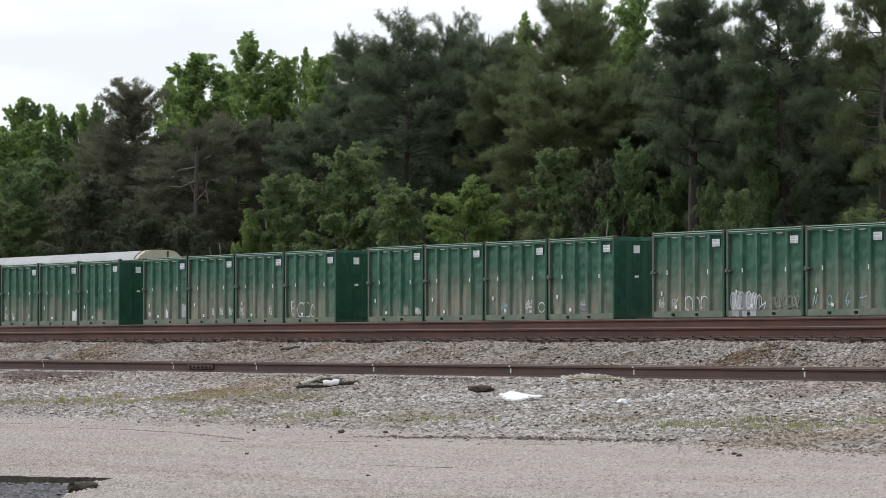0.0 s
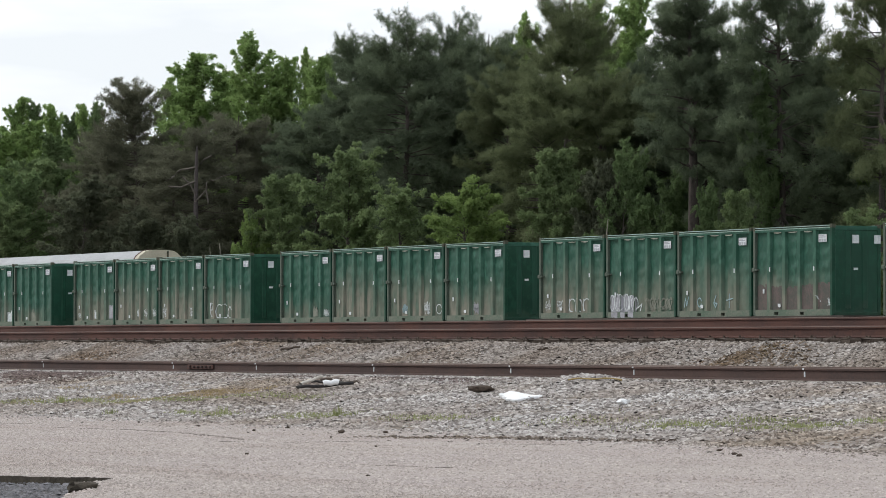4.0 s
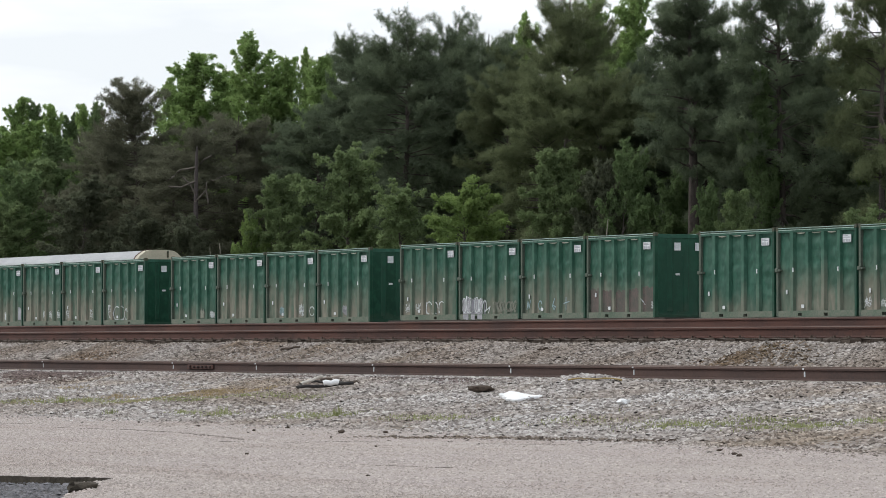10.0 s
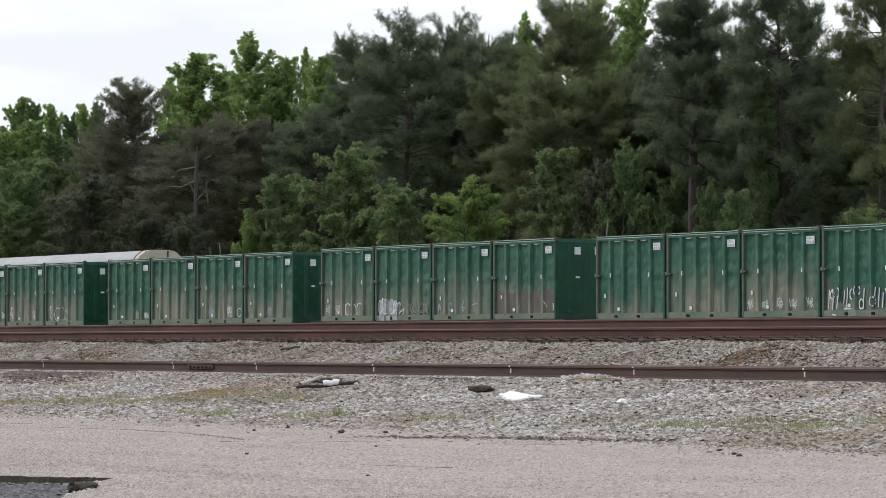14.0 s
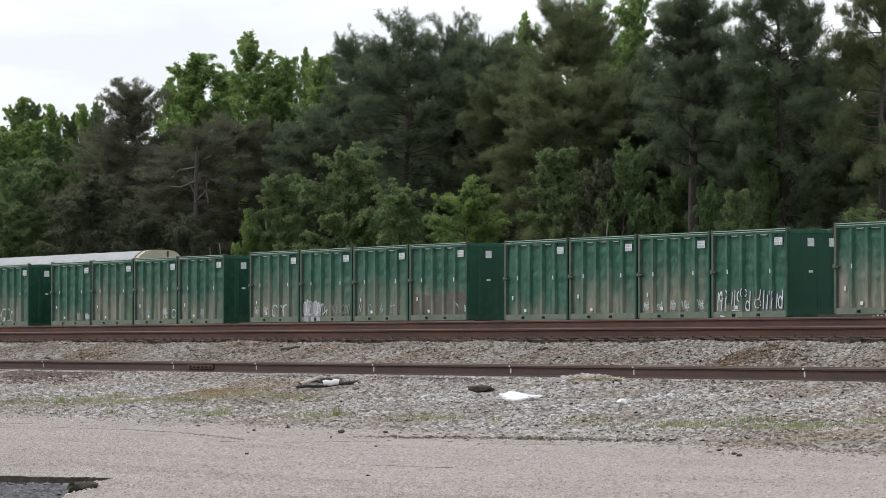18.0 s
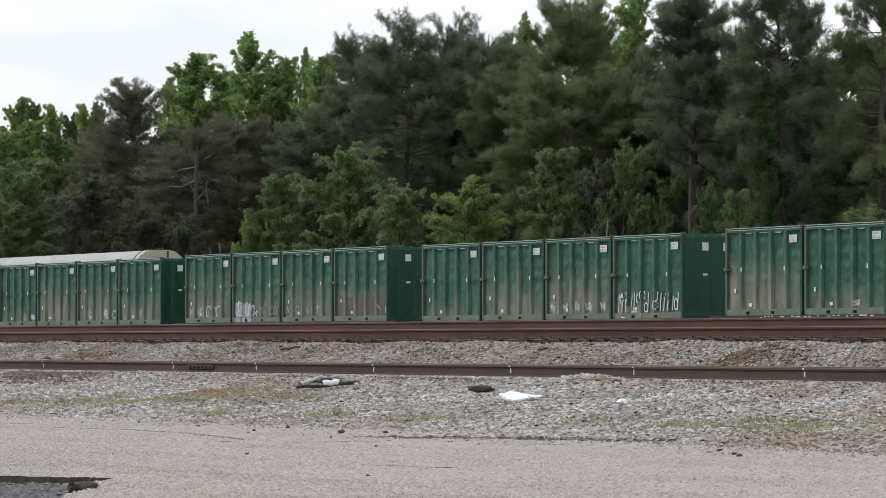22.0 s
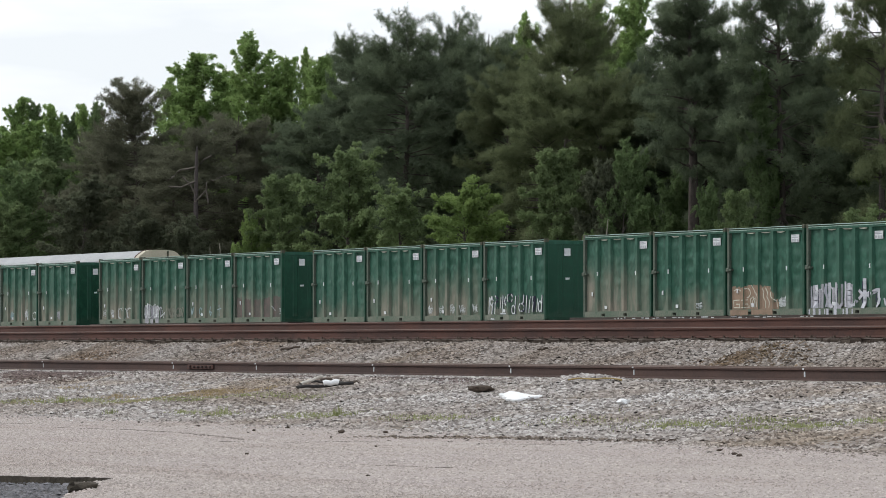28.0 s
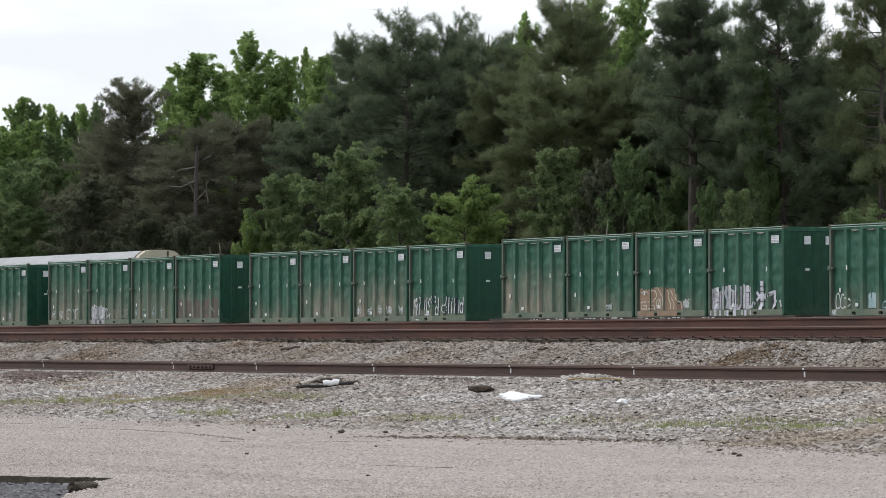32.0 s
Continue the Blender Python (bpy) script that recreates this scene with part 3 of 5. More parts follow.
    for x, z0, w, h, y in ((1.24, 1.92, 0.075, 0.19, -0.012), (4.58, 1.91, 0.075, 0.19, -0.012), (0.64, 0.98, 0.11, 0.19, 0.06), (1.80, 0.38, 0.20, 0.15, 0.06)):
        part("small_plate", boxed(x, x + w, y, y + 0.012 if y < 0.05 else 0.08, z0, z0 + h), WHITE_DECAL, c, "small white plate")
    part("end_panel", boxed(LEN - 0.002, LEN + 0.004, 1.04, 1.38, TALL - 0.76, TALL - 0.40), WHITE_DECAL, c, "white notice on the end")
    part("end_panel", boxed(LEN - 0.002, LEN + 0.005, 2.16, 2.49, TALL - 0.76, TALL - 0.40), WHITE_DECAL, c, "white notice on the end")
    part("end_plate", boxed(LEN - 0.032, LEN - 0.022, 1.12, 1.34, 1.92, 2.02), WHITE_DECAL, c, "small white plate")
    return c


DUST_WORDS = ["fairly clean green steel waste container under a tarpaulin on a flatcar", "green steel waste container with tan dust low down on a flatcar",
              "green steel waste container caked with grey-tan dust on a flatcar"]
PROTOTYPES = [make_container(PAINT[k], RIB_PAINT[k], DUST_WORDS[k], k) for k in range(3)]


def tag_scribble(rng, bm, x, z, w, h, width):
    """A small unreadable sprayed mark: a few thin crossing strokes and a loop."""
    for k in range(6):
        cx = x + w * (k + 0.5) / 6
        pts = [(cx + rng.uniform(-0.16, 0.16) * w, z + h * q) for q in (rng.uniform(0, 0.3), rng.uniform(0.35, 0.6), rng.uniform(0.7, 1.0))]
        stroke(bm, pts, width * rng.uniform(0.6, 1.0), 0.0, 0.02)
    for cx, cz in ((0.3, 0.62), (0.68, 0.35)):
        turn = rng.uniform(0.0, 3.0)
        stroke(bm, [(x + w * cx + 0.2 * w * math.cos(a), z + h * cz + 0.22 * h * math.sin(a)) for a in np.linspace(turn, turn + 4.8, 8)], width * 0.85, 0.0, 0.02)
    for _ in range(2):
        stroke(bm, [(x, z + h * rng.uniform(0.2, 0.8)), (x + w, z + h * rng.uniform(0.2, 0.8))], width * 0.85, 0.0, 0.02)


def spray(c, material, label, build, lift=0.006):
    """Sprayed paint on the container's front, as a thin skin of its own that wraps plates and ribs."""
    bm = bmesh.new()
    build(bm)
    for v in bm.verts:
        x = v.co.x
        near = min(abs(x - r) for r in RIB_AT)
        base = -0.002 if near < 0.11 else (0.112 if near > 0.17 else -0.002 + (near - 0.11) / 0.06 * 0.114)
        if v.co.z < BOTTOM:
            base = -0.002
        v.co.y = base - lift + v.co.y * 0.1
    part("graffiti", bm, material, c, label)["kind"] = "stuff"


FLEET = []


def flatcar():
    """A long flat wagon with two trucks; x from 0 to 26.4."""
    f = tagged(new("flatcar"), "brown steel flatcar carrying four green waste containers", "railway wagon", "cars of the train")
    part("deck", boxed(0.0, 26.4, 0.0, 2.7, 0.98, 1.155, bevel=0.01), CAR_STEEL, f)
    for y in (0.0, 2.52):
        part("side_sill", boxed(0.6, 25.8, y - 0.004, y + 0.184, 0.76, 0.985), CAR_STEEL, f)
    part("centre_sill", boxed(-0.2, 26.6, 1.1, 1.6, 0.5, 0.98), CAR_STEEL, f)
    for k in range(4):
        for dx in (0.25, 5.6):
            for y in (0.16, 2.34):
                part("pedestal", boxed(1.1 + 6.12 * k + dx, 1.3 + 6.12 * k + dx, y, y + 0.2, 1.15, 1.166), CAR_STEEL, f)
    for x in (-0.55, 26.5):
        part("coupler", boxed(x, x + 0.45, 1.22, 1.48, 0.6, 0.85, bevel=0.04), CAR_STEEL, f)
    for tx in (3.0, 23.4):
        truck = new("truck")
        truck.parent = f
        for y in (0.28, 2.30):
            bm = prism(bmesh.new(), [(tx - 1.3, 0.5), (tx - 0.9, 0.66), (tx - 0.35, 0.72), (tx + 0.35, 0.72), (tx + 0.9, 0.66), (tx + 1.3, 0.5), (tx + 1.1, 0.36), (tx + 0.45, 0.2), (tx - 0.45, 0.2), (tx - 1.1, 0.36)], "y", y, y + 0.12)
            part("side_frame", bm, CAR_STEEL, truck)
        part("bolster", boxed(tx - 0.2, tx + 0.2, 0.3, 2.4, 0.42, 0.5), CAR_STEEL, truck)
        for ax in (tx - 0.88, tx + 0.88):
            bm = wheel_disc(bmesh.new(), 0, 0.59, 0.72, 0, 0.42)
            wheel_disc(bm, 0, 0.72, 0.75, 0, 0.445)
            wheel_disc(bm, 0, 1.95, 1.98, 0, 0.445)
            wheel_disc(bm, 0, 1.98, 2.11, 0, 0.42)
            wheel_disc(bm, 0, 0.5, 2.2, 0, 0.08, 10)
            for k in range(3):
                wheel_disc(bm, 0.05 * math.cos(k * 2.1), 0.46, 0.5, 0.05 * math.sin(k * 2.1), 0.018, 6)
            part("wheelset", bm, WHEEL_STEEL, truck).location = (ax, 0, 0.42)
    return f


FRONT, RAIL_Z = 92.0, 1.175
CAR_AT = [-229.6, -201.9, -174.0, -146.4, -118.4, -90.6, -62.9]
CAR_UP = [0.0, 0.0, 0.0, 0.05, 0.0, 0.09, 0.03]
DUST = ["1110", "1221", "0221", "2111", "0120", "2000", "0111"]
first_car = flatcar()
for n_car, (x0, up, dust) in enumerate(zip(CAR_AT, CAR_UP, DUST)):
    base = pose(x0 - 1.1, FRONT - 0.1, RAIL_Z + up)
    car = first_car if n_car == 0 else copy_thing(first_car, base)
    FLEET.append((car, base))
    for n_box, d in enumerate(dust):
        m = pose(x0 + 6.12 * n_box + 0.0, FRONT, RAIL_Z + up + 1.162)
        FLEET.append((copy_thing(PROTOTYPES[int(d)], m), m))
for p in PROTOTYPES:
    for o in (*p.children_recursive, p):
        bpy.data.objects.remove(o)
BOXES = [ob for ob, _ in FLEET if ob.name.startswith("waste_container")]

COATS = [0]


def coat():
    """A slightly different thickness for each stroke, so that crossings do not share a plane."""
    COATS[0] += 1
    return -0.03 * (COATS[0] * 7 % 11) / 11


def even(pts, step=0.1):
    """The same line with points every step metres."""
    out = [pts[0]]
    for (ax, az), (bx, bz) in zip(pts, pts[1:]):
        n = max(1, int(math.hypot(bx - ax, bz - az) / step))
        out += [(ax + (bx - ax) * k / n, az + (bz - az) * k / n) for k in range(1, n + 1)]
    return out


def line(bm, pts, width):
    low = all(z < BOTTOM for _, z in pts)
    stroke(bm, even([(x, z if low else max(z, BOTTOM + 0.05)) for x, z in pts]), width, coat(), 0.02)


def ring(bm, x, z, w, h, width, a=0.3, b=5.9):
    line(bm, [(x + w * math.cos(q), z + h * math.sin(q)) for q in np.linspace(a, b, 11)], width)


def fill(bm, rng, x0, x1, z0, z1, jag):
    """A ragged filled block of upright bands."""
    x = x0
    while x < x1:
        top = z1 - rng.uniform(0, jag)
        if z0 < BOTTOM:
            stroke(bm, [(x, z0 + rng.uniform(0, 0.06)), (x, BOTTOM - 0.05)], 0.12, 0.004 + coat(), 0.02)
        if top > BOTTOM + 0.1:
            stroke(bm, even([(x, max(z0, BOTTOM + 0.04)), (x, top)], 0.2), 0.12, 0.004 + coat(), 0.02)
        x += 0.085


def marks(bm, rng, spots, z, h, width):
    for x in spots:
        tag_scribble(rng, bm, x, z, h * 0.9, h * rng.uniform(0.8, 1.1), width * 0.62)


def graffiti():
    rng = random.Random(77)
    box_of = {(c, b): BOXES[c * 4 + b] for c in range(7) for b in range(4)}

    def at(c, b, material, label, build):
        spray(box_of[c, b], material, label, build, 0.009 if material in (SPRAY_WHITE, CREAM_DECAL, SPRAY_PALE) else 0.005)

    white = "white sprayed scribble"
    at(0, 1, SPRAY_WHITE, white, lambda bm: marks(bm, rng, (0.4, 1.6, 4.2), 0.35, 0.45, 0.05))
    at(0, 2, SPRAY_WHITE, white, lambda bm: fill(bm, rng, 4.9, 5.5, 0.3, 0.95, 0.3))
    at(0, 3, SPRAY_GREY, "grey sprayed smear", lambda bm: fill(bm, rng, 2.6, 3.4, 0.3, 1.0, 0.3))
    at(1, 0, SPRAY_WHITE, white, lambda bm: (fill(bm, rng, 2.95, 3.3, 0.4, 0.85, 0.2), marks(bm, rng, (0.5,), 0.4, 0.4, 0.05)))
    at(1, 0, SPRAY_LILAC, "lilac sprayed patch", lambda bm: fill(bm, rng, 5.1, 5.6, 0.4, 1.15, 0.15))
    at(1, 1, SPRAY_WHITE, white, lambda bm: marks(bm, rng, (2.9, 3.9, 5.1), 0.42, 0.52, 0.05))
    at(1, 2, SPRAY_WHITE, white, lambda bm: marks(bm, rng, (0.35, 3.95), 0.35, 0.62, 0.045))

    def loops(bm):
        for x, z, w, h in ((0.85, 0.75, 0.28, 0.36), (1.75, 0.65, 0.42, 0.42), (2.45, 0.62, 0.38, 0.46), (3.2, 0.6, 0.34, 0.36), (0.75, 0.95, 0.2, 0.2)):
            ring(bm, x, z, w, h, 0.05, rng.uniform(0, 1), rng.uniform(5, 6.2))

    at(1, 3, SPRAY_WHITE, "white sprayed loops", loops)
    at(2, 0, SPRAY_WHITE, "white sprayed splash", lambda bm: (marks(bm, rng, (4.95, 5.1, 5.2), 0.32, 0.4, 0.07)))
    at(2, 0, SPRAY_GREY, "grey sprayed smear", lambda bm: fill(bm, rng, 3.75, 4.25, 0.35, 0.85, 0.3))
    at(2, 2, SPRAY_CYAN, "pale green sprayed mark", lambda bm: marks(bm, rng, (1.45, 1.55), 0.35, 0.6, 0.06))
    at(2, 2, SPRAY_WHITE, white, lambda bm: (marks(bm, rng, (3.8, 3.9), 0.32, 0.7, 0.06), ring(bm, 5.3, 0.6, 0.28, 0.24, 0.04)))
    at(2, 3, SPRAY_LILAC, "lilac-white sprayed mark", lambda bm: marks(bm, rng, (2.7, 2.8), 0.32, 0.6, 0.07))

    def across(bm):
        marks(bm, rng, (0.4, 1.5), 0.38, 0.55, 0.045)
        for x in (2.9, 3.5, 4.2):
            ring(bm, x, 0.6, 0.3, 0.32, 0.045, rng.uniform(0, 1), rng.uniform(4, 5.5))
            line(bm, [(x - 0.3, 0.35), (x - 0.26, 0.9)], 0.045)

    at(3, 0, SPRAY_WHITE, white, across)
    at(3, 1, SPRAY_LILAC, "lilac sprayed block", lambda bm: (fill(bm, rng, 0.3, 2.5, 0.3, 1.06, 0.14), fill(bm, rng, 0.5, 1.0, 0.02, 0.3, 0.0), fill(bm, rng, 1.3, 1.6, 0.02, 0.3, 0.0), fill(bm, rng, 1.95, 2.3, 0.02, 0.3, 0.0)))

    def edge_lines(bm):
        for x, h in ((0.36, 0.36), (0.78, 0.39), (1.2, 0.37), (1.62, 0.38), (2.06, 0.35), (2.42, 0.3)):
            ring(bm, x, 0.34 + h, 0.2, h, 0.045, 0.0, 6.28)
            line(bm, [(x - 0.04, 0.5), (x + 0.03, 0.9)], 0.035)
        line(bm, [(2.6, 0.45), (2.95, 0.62), (2.8, 0.3)], 0.06)

    def smudges(bm):
        for x in (3.55, 3.8, 4.1, 4.4, 4.85, 5.1, 5.4):
            ring(bm, x, 0.62, 0.13, rng.uniform(0.2, 0.3), 0.09, rng.uniform(0, 2), rng.uniform(4.5, 6.2))
            line(bm, [(x - 0.1, 0.36), (x + 0.08, rng.uniform(0.5, 0.9))], 0.08)

    at(3, 1, SPRAY_WHITE, "white sprayed outlines", edge_lines)
    at(3, 1, SPRAY_GREY, "grey-brown sprayed smudges", smudges)
    at(3, 3, SPRAY_MAUVE, "mauve-brown paint on the low plates", lambda bm: [fill(bm, rng, p, q, 0.3, top, 0.14) for p, q, top in ((0.24, 0.98, 1.36), (1.38, 2.12, 1.30), (2.53, 3.28, 1.26), (3.69, 4.46, 1.34), (4.87, 5.76, 1.40))])

    def four(bm):
        line(bm, [(0.4, 0.45), (0.5, 0.85), (0.6, 0.5), (0.75, 0.9)], 0.05)
        ring(bm, 1.65, 0.65, 0.16, 0.2, 0.05)
        line(bm, [(3.0, 0.95), (2.8, 0.6), (2.95, 0.42), (3.08, 0.58), (2.85, 0.62)], 0.05)
        line(bm, [(4.05, 0.4), (4.05, 1.0)], 0.05)
        line(bm, [(3.85, 0.72), (4.35, 0.8)], 0.05)

    at(3, 2, SPRAY_CYAN, "four pale sprayed marks", four)
    at(3, 3, SPRAY_WHITE, "small white sprayed ticks", lambda bm: (line(bm, [(4.75, 0.85), (4.95, 0.6)], 0.05), marks(bm, rng, (5.5,), 0.35, 0.4, 0.05)))
    at(4, 2, SPRAY_WHITE, "row of five small white sprayed marks", lambda bm: (marks(bm, rng, (0.28, 1.45, 2.55, 3.65, 4.85), 0.34, 0.52, 0.042)))

    def scrawl(bm, width, dx):
        for x, z0, z1, kind in ((0.38, 0.3, 1.12, "bar"), (0.62, 0.74, 1.1, "ring"), (0.66, 0.3, 0.7, "bar"), (1.12, 0.82, 1.2, "ring"), (1.14, 0.1, 0.85, "bar"), (1.5, 0.6, 1.1, "bar"), (1.7, 0.36, 1.19, "bar"),
                                (2.05, 0.72, 1.14, "ring"), (2.12, 0.1, 0.75, "bar"), (2.48, 0.9, 1.26, "ring"), (2.72, 0.28, 0.72, "ring"), (2.9, 0.24, 1.15, "bar"), (3.35, 0.7, 1.2, "bar"), (3.6, 0.42, 0.8, "ring"),
                                (3.7, 0.8, 1.2, "bar"), (3.98, 0.38, 1.16, "bar"), (4.26, 0.36, 0.95, "bar"), (4.55, 0.42, 1.12, "bar"), (4.76, 0.4, 1.12, "bar"), (5.0, 0.4, 1.0, "bar"), (5.26, 0.4, 0.9, "ring"), (5.42, 0.38, 1.16, "bar")):
            x, m, h = x + dx, (z0 + z1) / 2, (z1 - z0) / 2
            if kind == "ring":
                ring(bm, x, m, 0.15, h, width)
            else:
                line(bm, [(x - 0.04, z0), (x + 0.03, z1)], width)
        line(bm, [(0.75, 0.08), (1.05, 0.06)], width)
        line(bm, [(1.5, 0.1), (2.1, 0.08), (2.0, 0.3)], width)

    at(4, 3, SPRAY_DARK, "dark outline of a sprayed scrawl", lambda bm: scrawl(bm, 0.085, 0.04))
    at(4, 3, SPRAY_GREY, "grey sprayed haze behind the scrawl", lambda bm: (fill(bm, rng, 0.34, 0.7, 0.3, 1.0, 0.3), fill(bm, rng, 1.0, 2.3, 0.3, 0.62, 0.25), fill(bm, rng, 0.4, 0.7, 0.03, 0.2, 0.0), fill(bm, rng, 2.0, 2.5, 0.03, 0.25, 0.0)))
    at(4, 3, SPRAY_WHITE, "large white sprayed scrawl", lambda bm: scrawl(bm, 0.062, 0.0))
    at(5, 1, SPRAY_WHITE, "small white sprayed mark", lambda bm: marks(bm, rng, (3.6,), 0.3, 0.35, 0.05))
    at(5, 2, SPRAY_BROWN, "rust-brown sprayed block", lambda bm: (fill(bm, rng, 0.28, 1.5, 0.3, 1.26, 0.1), fill(bm, rng, 1.5, 3.2, 0.3, 1.3, 0.16), fill(bm, rng, 3.2, 3.55, 0.3, 1.02, 0.14), fill(bm, rng, 3.55, 3.85, 0.3, 0.7, 0.2), fill(bm, rng, 0.3, 1.6, 0.02, 0.3, 0.0), fill(bm, rng, 1.95, 3.5, 0.04, 0.3, 0.0)))

    def pale(bm):
        line(bm, [(0.36, 1.08), (0.6, 1.16), (0.9, 1.1), (0.95, 0.92)], 0.04)
        ring(bm, 1.4, 0.98, 0.26, 0.2, 0.04, -1.8, 1.9)
        for x in (0.34, 1.0):
            line(bm, [(x + 0.45, 0.68), (x, 0.66), (x + 0.02, 0.36), (x + 0.5, 0.34), (x + 0.46, 0.5), (x + 0.2, 0.5)], 0.04)
        for x, h in ((1.62, 0.72), (1.8, 0.66), (2.0, 0.9)):
            line(bm, [(x, 0.34), (x + 0.06, h), (x + 0.26, h + 0.1), (x + 0.36, h - 0.1), (x + 0.3, 0.36)], 0.035)
        line(bm, [(1.75, 1.3), (1.95, 1.12), (2.05, 0.95), (2.2, 1.2)], 0.04)
        for x in (2.72, 3.0):
            line(bm, [(x - 0.15, 1.18), (x, 1.0), (x - 0.06, 0.8), (x + 0.14, 0.58), (x + 0.1, 0.34)], 0.04)
        line(bm, [(3.2, 1.18), (3.4, 0.98), (3.42, 0.8), (3.7, 0.62), (3.78, 0.35)], 0.045)

    at(5, 2, CREAM_DECAL, "pale sprayed outlines", pale)
    at(5, 2, SPRAY_WHITE, "white sprayed splash", lambda bm: marks(bm, rng, (3.9, 4.0, 4.1), 0.35, 0.5, 0.07))

    def bars(bm):
        for x, w in ((0.22, 0.12), (0.58, 0.24), (0.98, 0.17), (1.36, 0.10), (1.56, 0.20), (2.12, 0.27), (2.72, 0.12), (2.98, 0.22), (3.36, 0.10)):
            z0, z1, lean = rng.uniform(0.31, 0.36), rng.uniform(1.16, 1.34), rng.uniform(-0.05, 0.05)
            line(bm, [(x, z0), (x + lean, z0 + 0.3), (x - lean, z1 - 0.3), (x, z1)], w)
            line(bm, [(x, 0.04), (x, 0.2)], w * 0.8)
            if w > 0.13:
                line(bm, [(x, z1 - 0.05), (x + 0.2, z1 - 0.2)], 0.07)
        line(bm, [(3.1, 0.36), (3.5, 0.4), (3.6, 0.55)], 0.12)
        line(bm, [(4.1, 0.3), (4.12, 0.75), (4.1, 1.42)], 0.24)
        line(bm, [(3.72, 0.98), (3.9, 0.86), (4.3, 0.84), (4.58, 0.98)], 0.14)
        line(bm, [(3.72, 0.66), (3.9, 0.8), (4.3, 0.8), (4.58, 0.66)], 0.14)
        line(bm, [(4.72, 0.86), (4.95, 0.98), (5.12, 1.0), (5.1, 0.7)], 0.16)
        line(bm, [(5.15, 0.62), (5.02, 0.32)], 0.18)
        line(bm, [(5.5, 0.62), (5.58, 0.38)], 0.11)

    def grey_bars(bm):
        for x, w in ((0.38, 0.16), (0.8, 0.14), (1.18, 0.16), (1.82, 0.2), (2.4, 0.26), (2.84, 0.12), (3.2, 0.16)):
            line(bm, [(x, 0.32), (x + 0.02, rng.uniform(1.05, 1.25))], w)

    def bar_shadows(bm):
        for x, z0, z1 in ((3.93, 0.5, 1.36), (0.72, 0.5, 1.1), (1.1, 0.6, 1.0), (2.28, 0.4, 1.1), (3.12, 0.55, 1.1), (4.92, 0.5, 0.8), (4.6, 0.74, 0.9)):
            line(bm, [(x, z0), (x, z1)], 0.06)

    at(5, 3, SPRAY_LILAC, "grey-lilac sprayed bars", grey_bars)
    at(5, 3, SPRAY_DARK, "dark sprayed shadows", bar_shadows)
    at(5, 3, SPRAY_PALE, "pale lilac-white sprayed bars with a cross", bars)
    at(6, 0, SPRAY_WHITE, "white sprayed loops", lambda bm: (ring(bm, 0.5, 0.55, 0.16, 0.4, 0.05), ring(bm, 0.85, 0.55, 0.16, 0.36, 0.05), ring(bm, 1.2, 0.55, 0.2, 0.2, 0.05), marks(bm, rng, (0.25,), 0.0, 0.3, 0.08)))
    at(6, 0, SPRAY_CYAN, "pale blue sprayed cloud", lambda bm: (fill(bm, rng, 2.75, 3.4, 0.35, 1.0, 0.4), ring(bm, 3.9, 0.4, 0.2, 0.18, 0.06)))
    at(6, 1, SPRAY_WHITE, white, lambda bm: marks(bm, rng, (0.5, 1.6, 3.0), 0.35, 0.55, 0.06))


graffiti()


def sill_paint():
    """White sprayed bands on the side sill of one flatcar."""
    rng = random.Random(4)
    car = [ob for ob, _ in FLEET if ob.name.startswith("flatcar")][5]
    bm = bmesh.new()
    x = 4.0
    while x < 20.0:
        w = rng.uniform(0.15, 0.5)
        low = rng.uniform(1.06, 1.1)
        box(bm, x, x + w * rng.uniform(0.3, 1.4), -0.010, 0.01, low, low + rng.uniform(0.02, 0.05))
        x += w + rng.choice((0.1, 0.15, 0.4, 1.4))
    part("graffiti", bm, SPRAY_WHITE, car, "white sprayed bands on the sill")["kind"] = "stuff"


sill_paint()


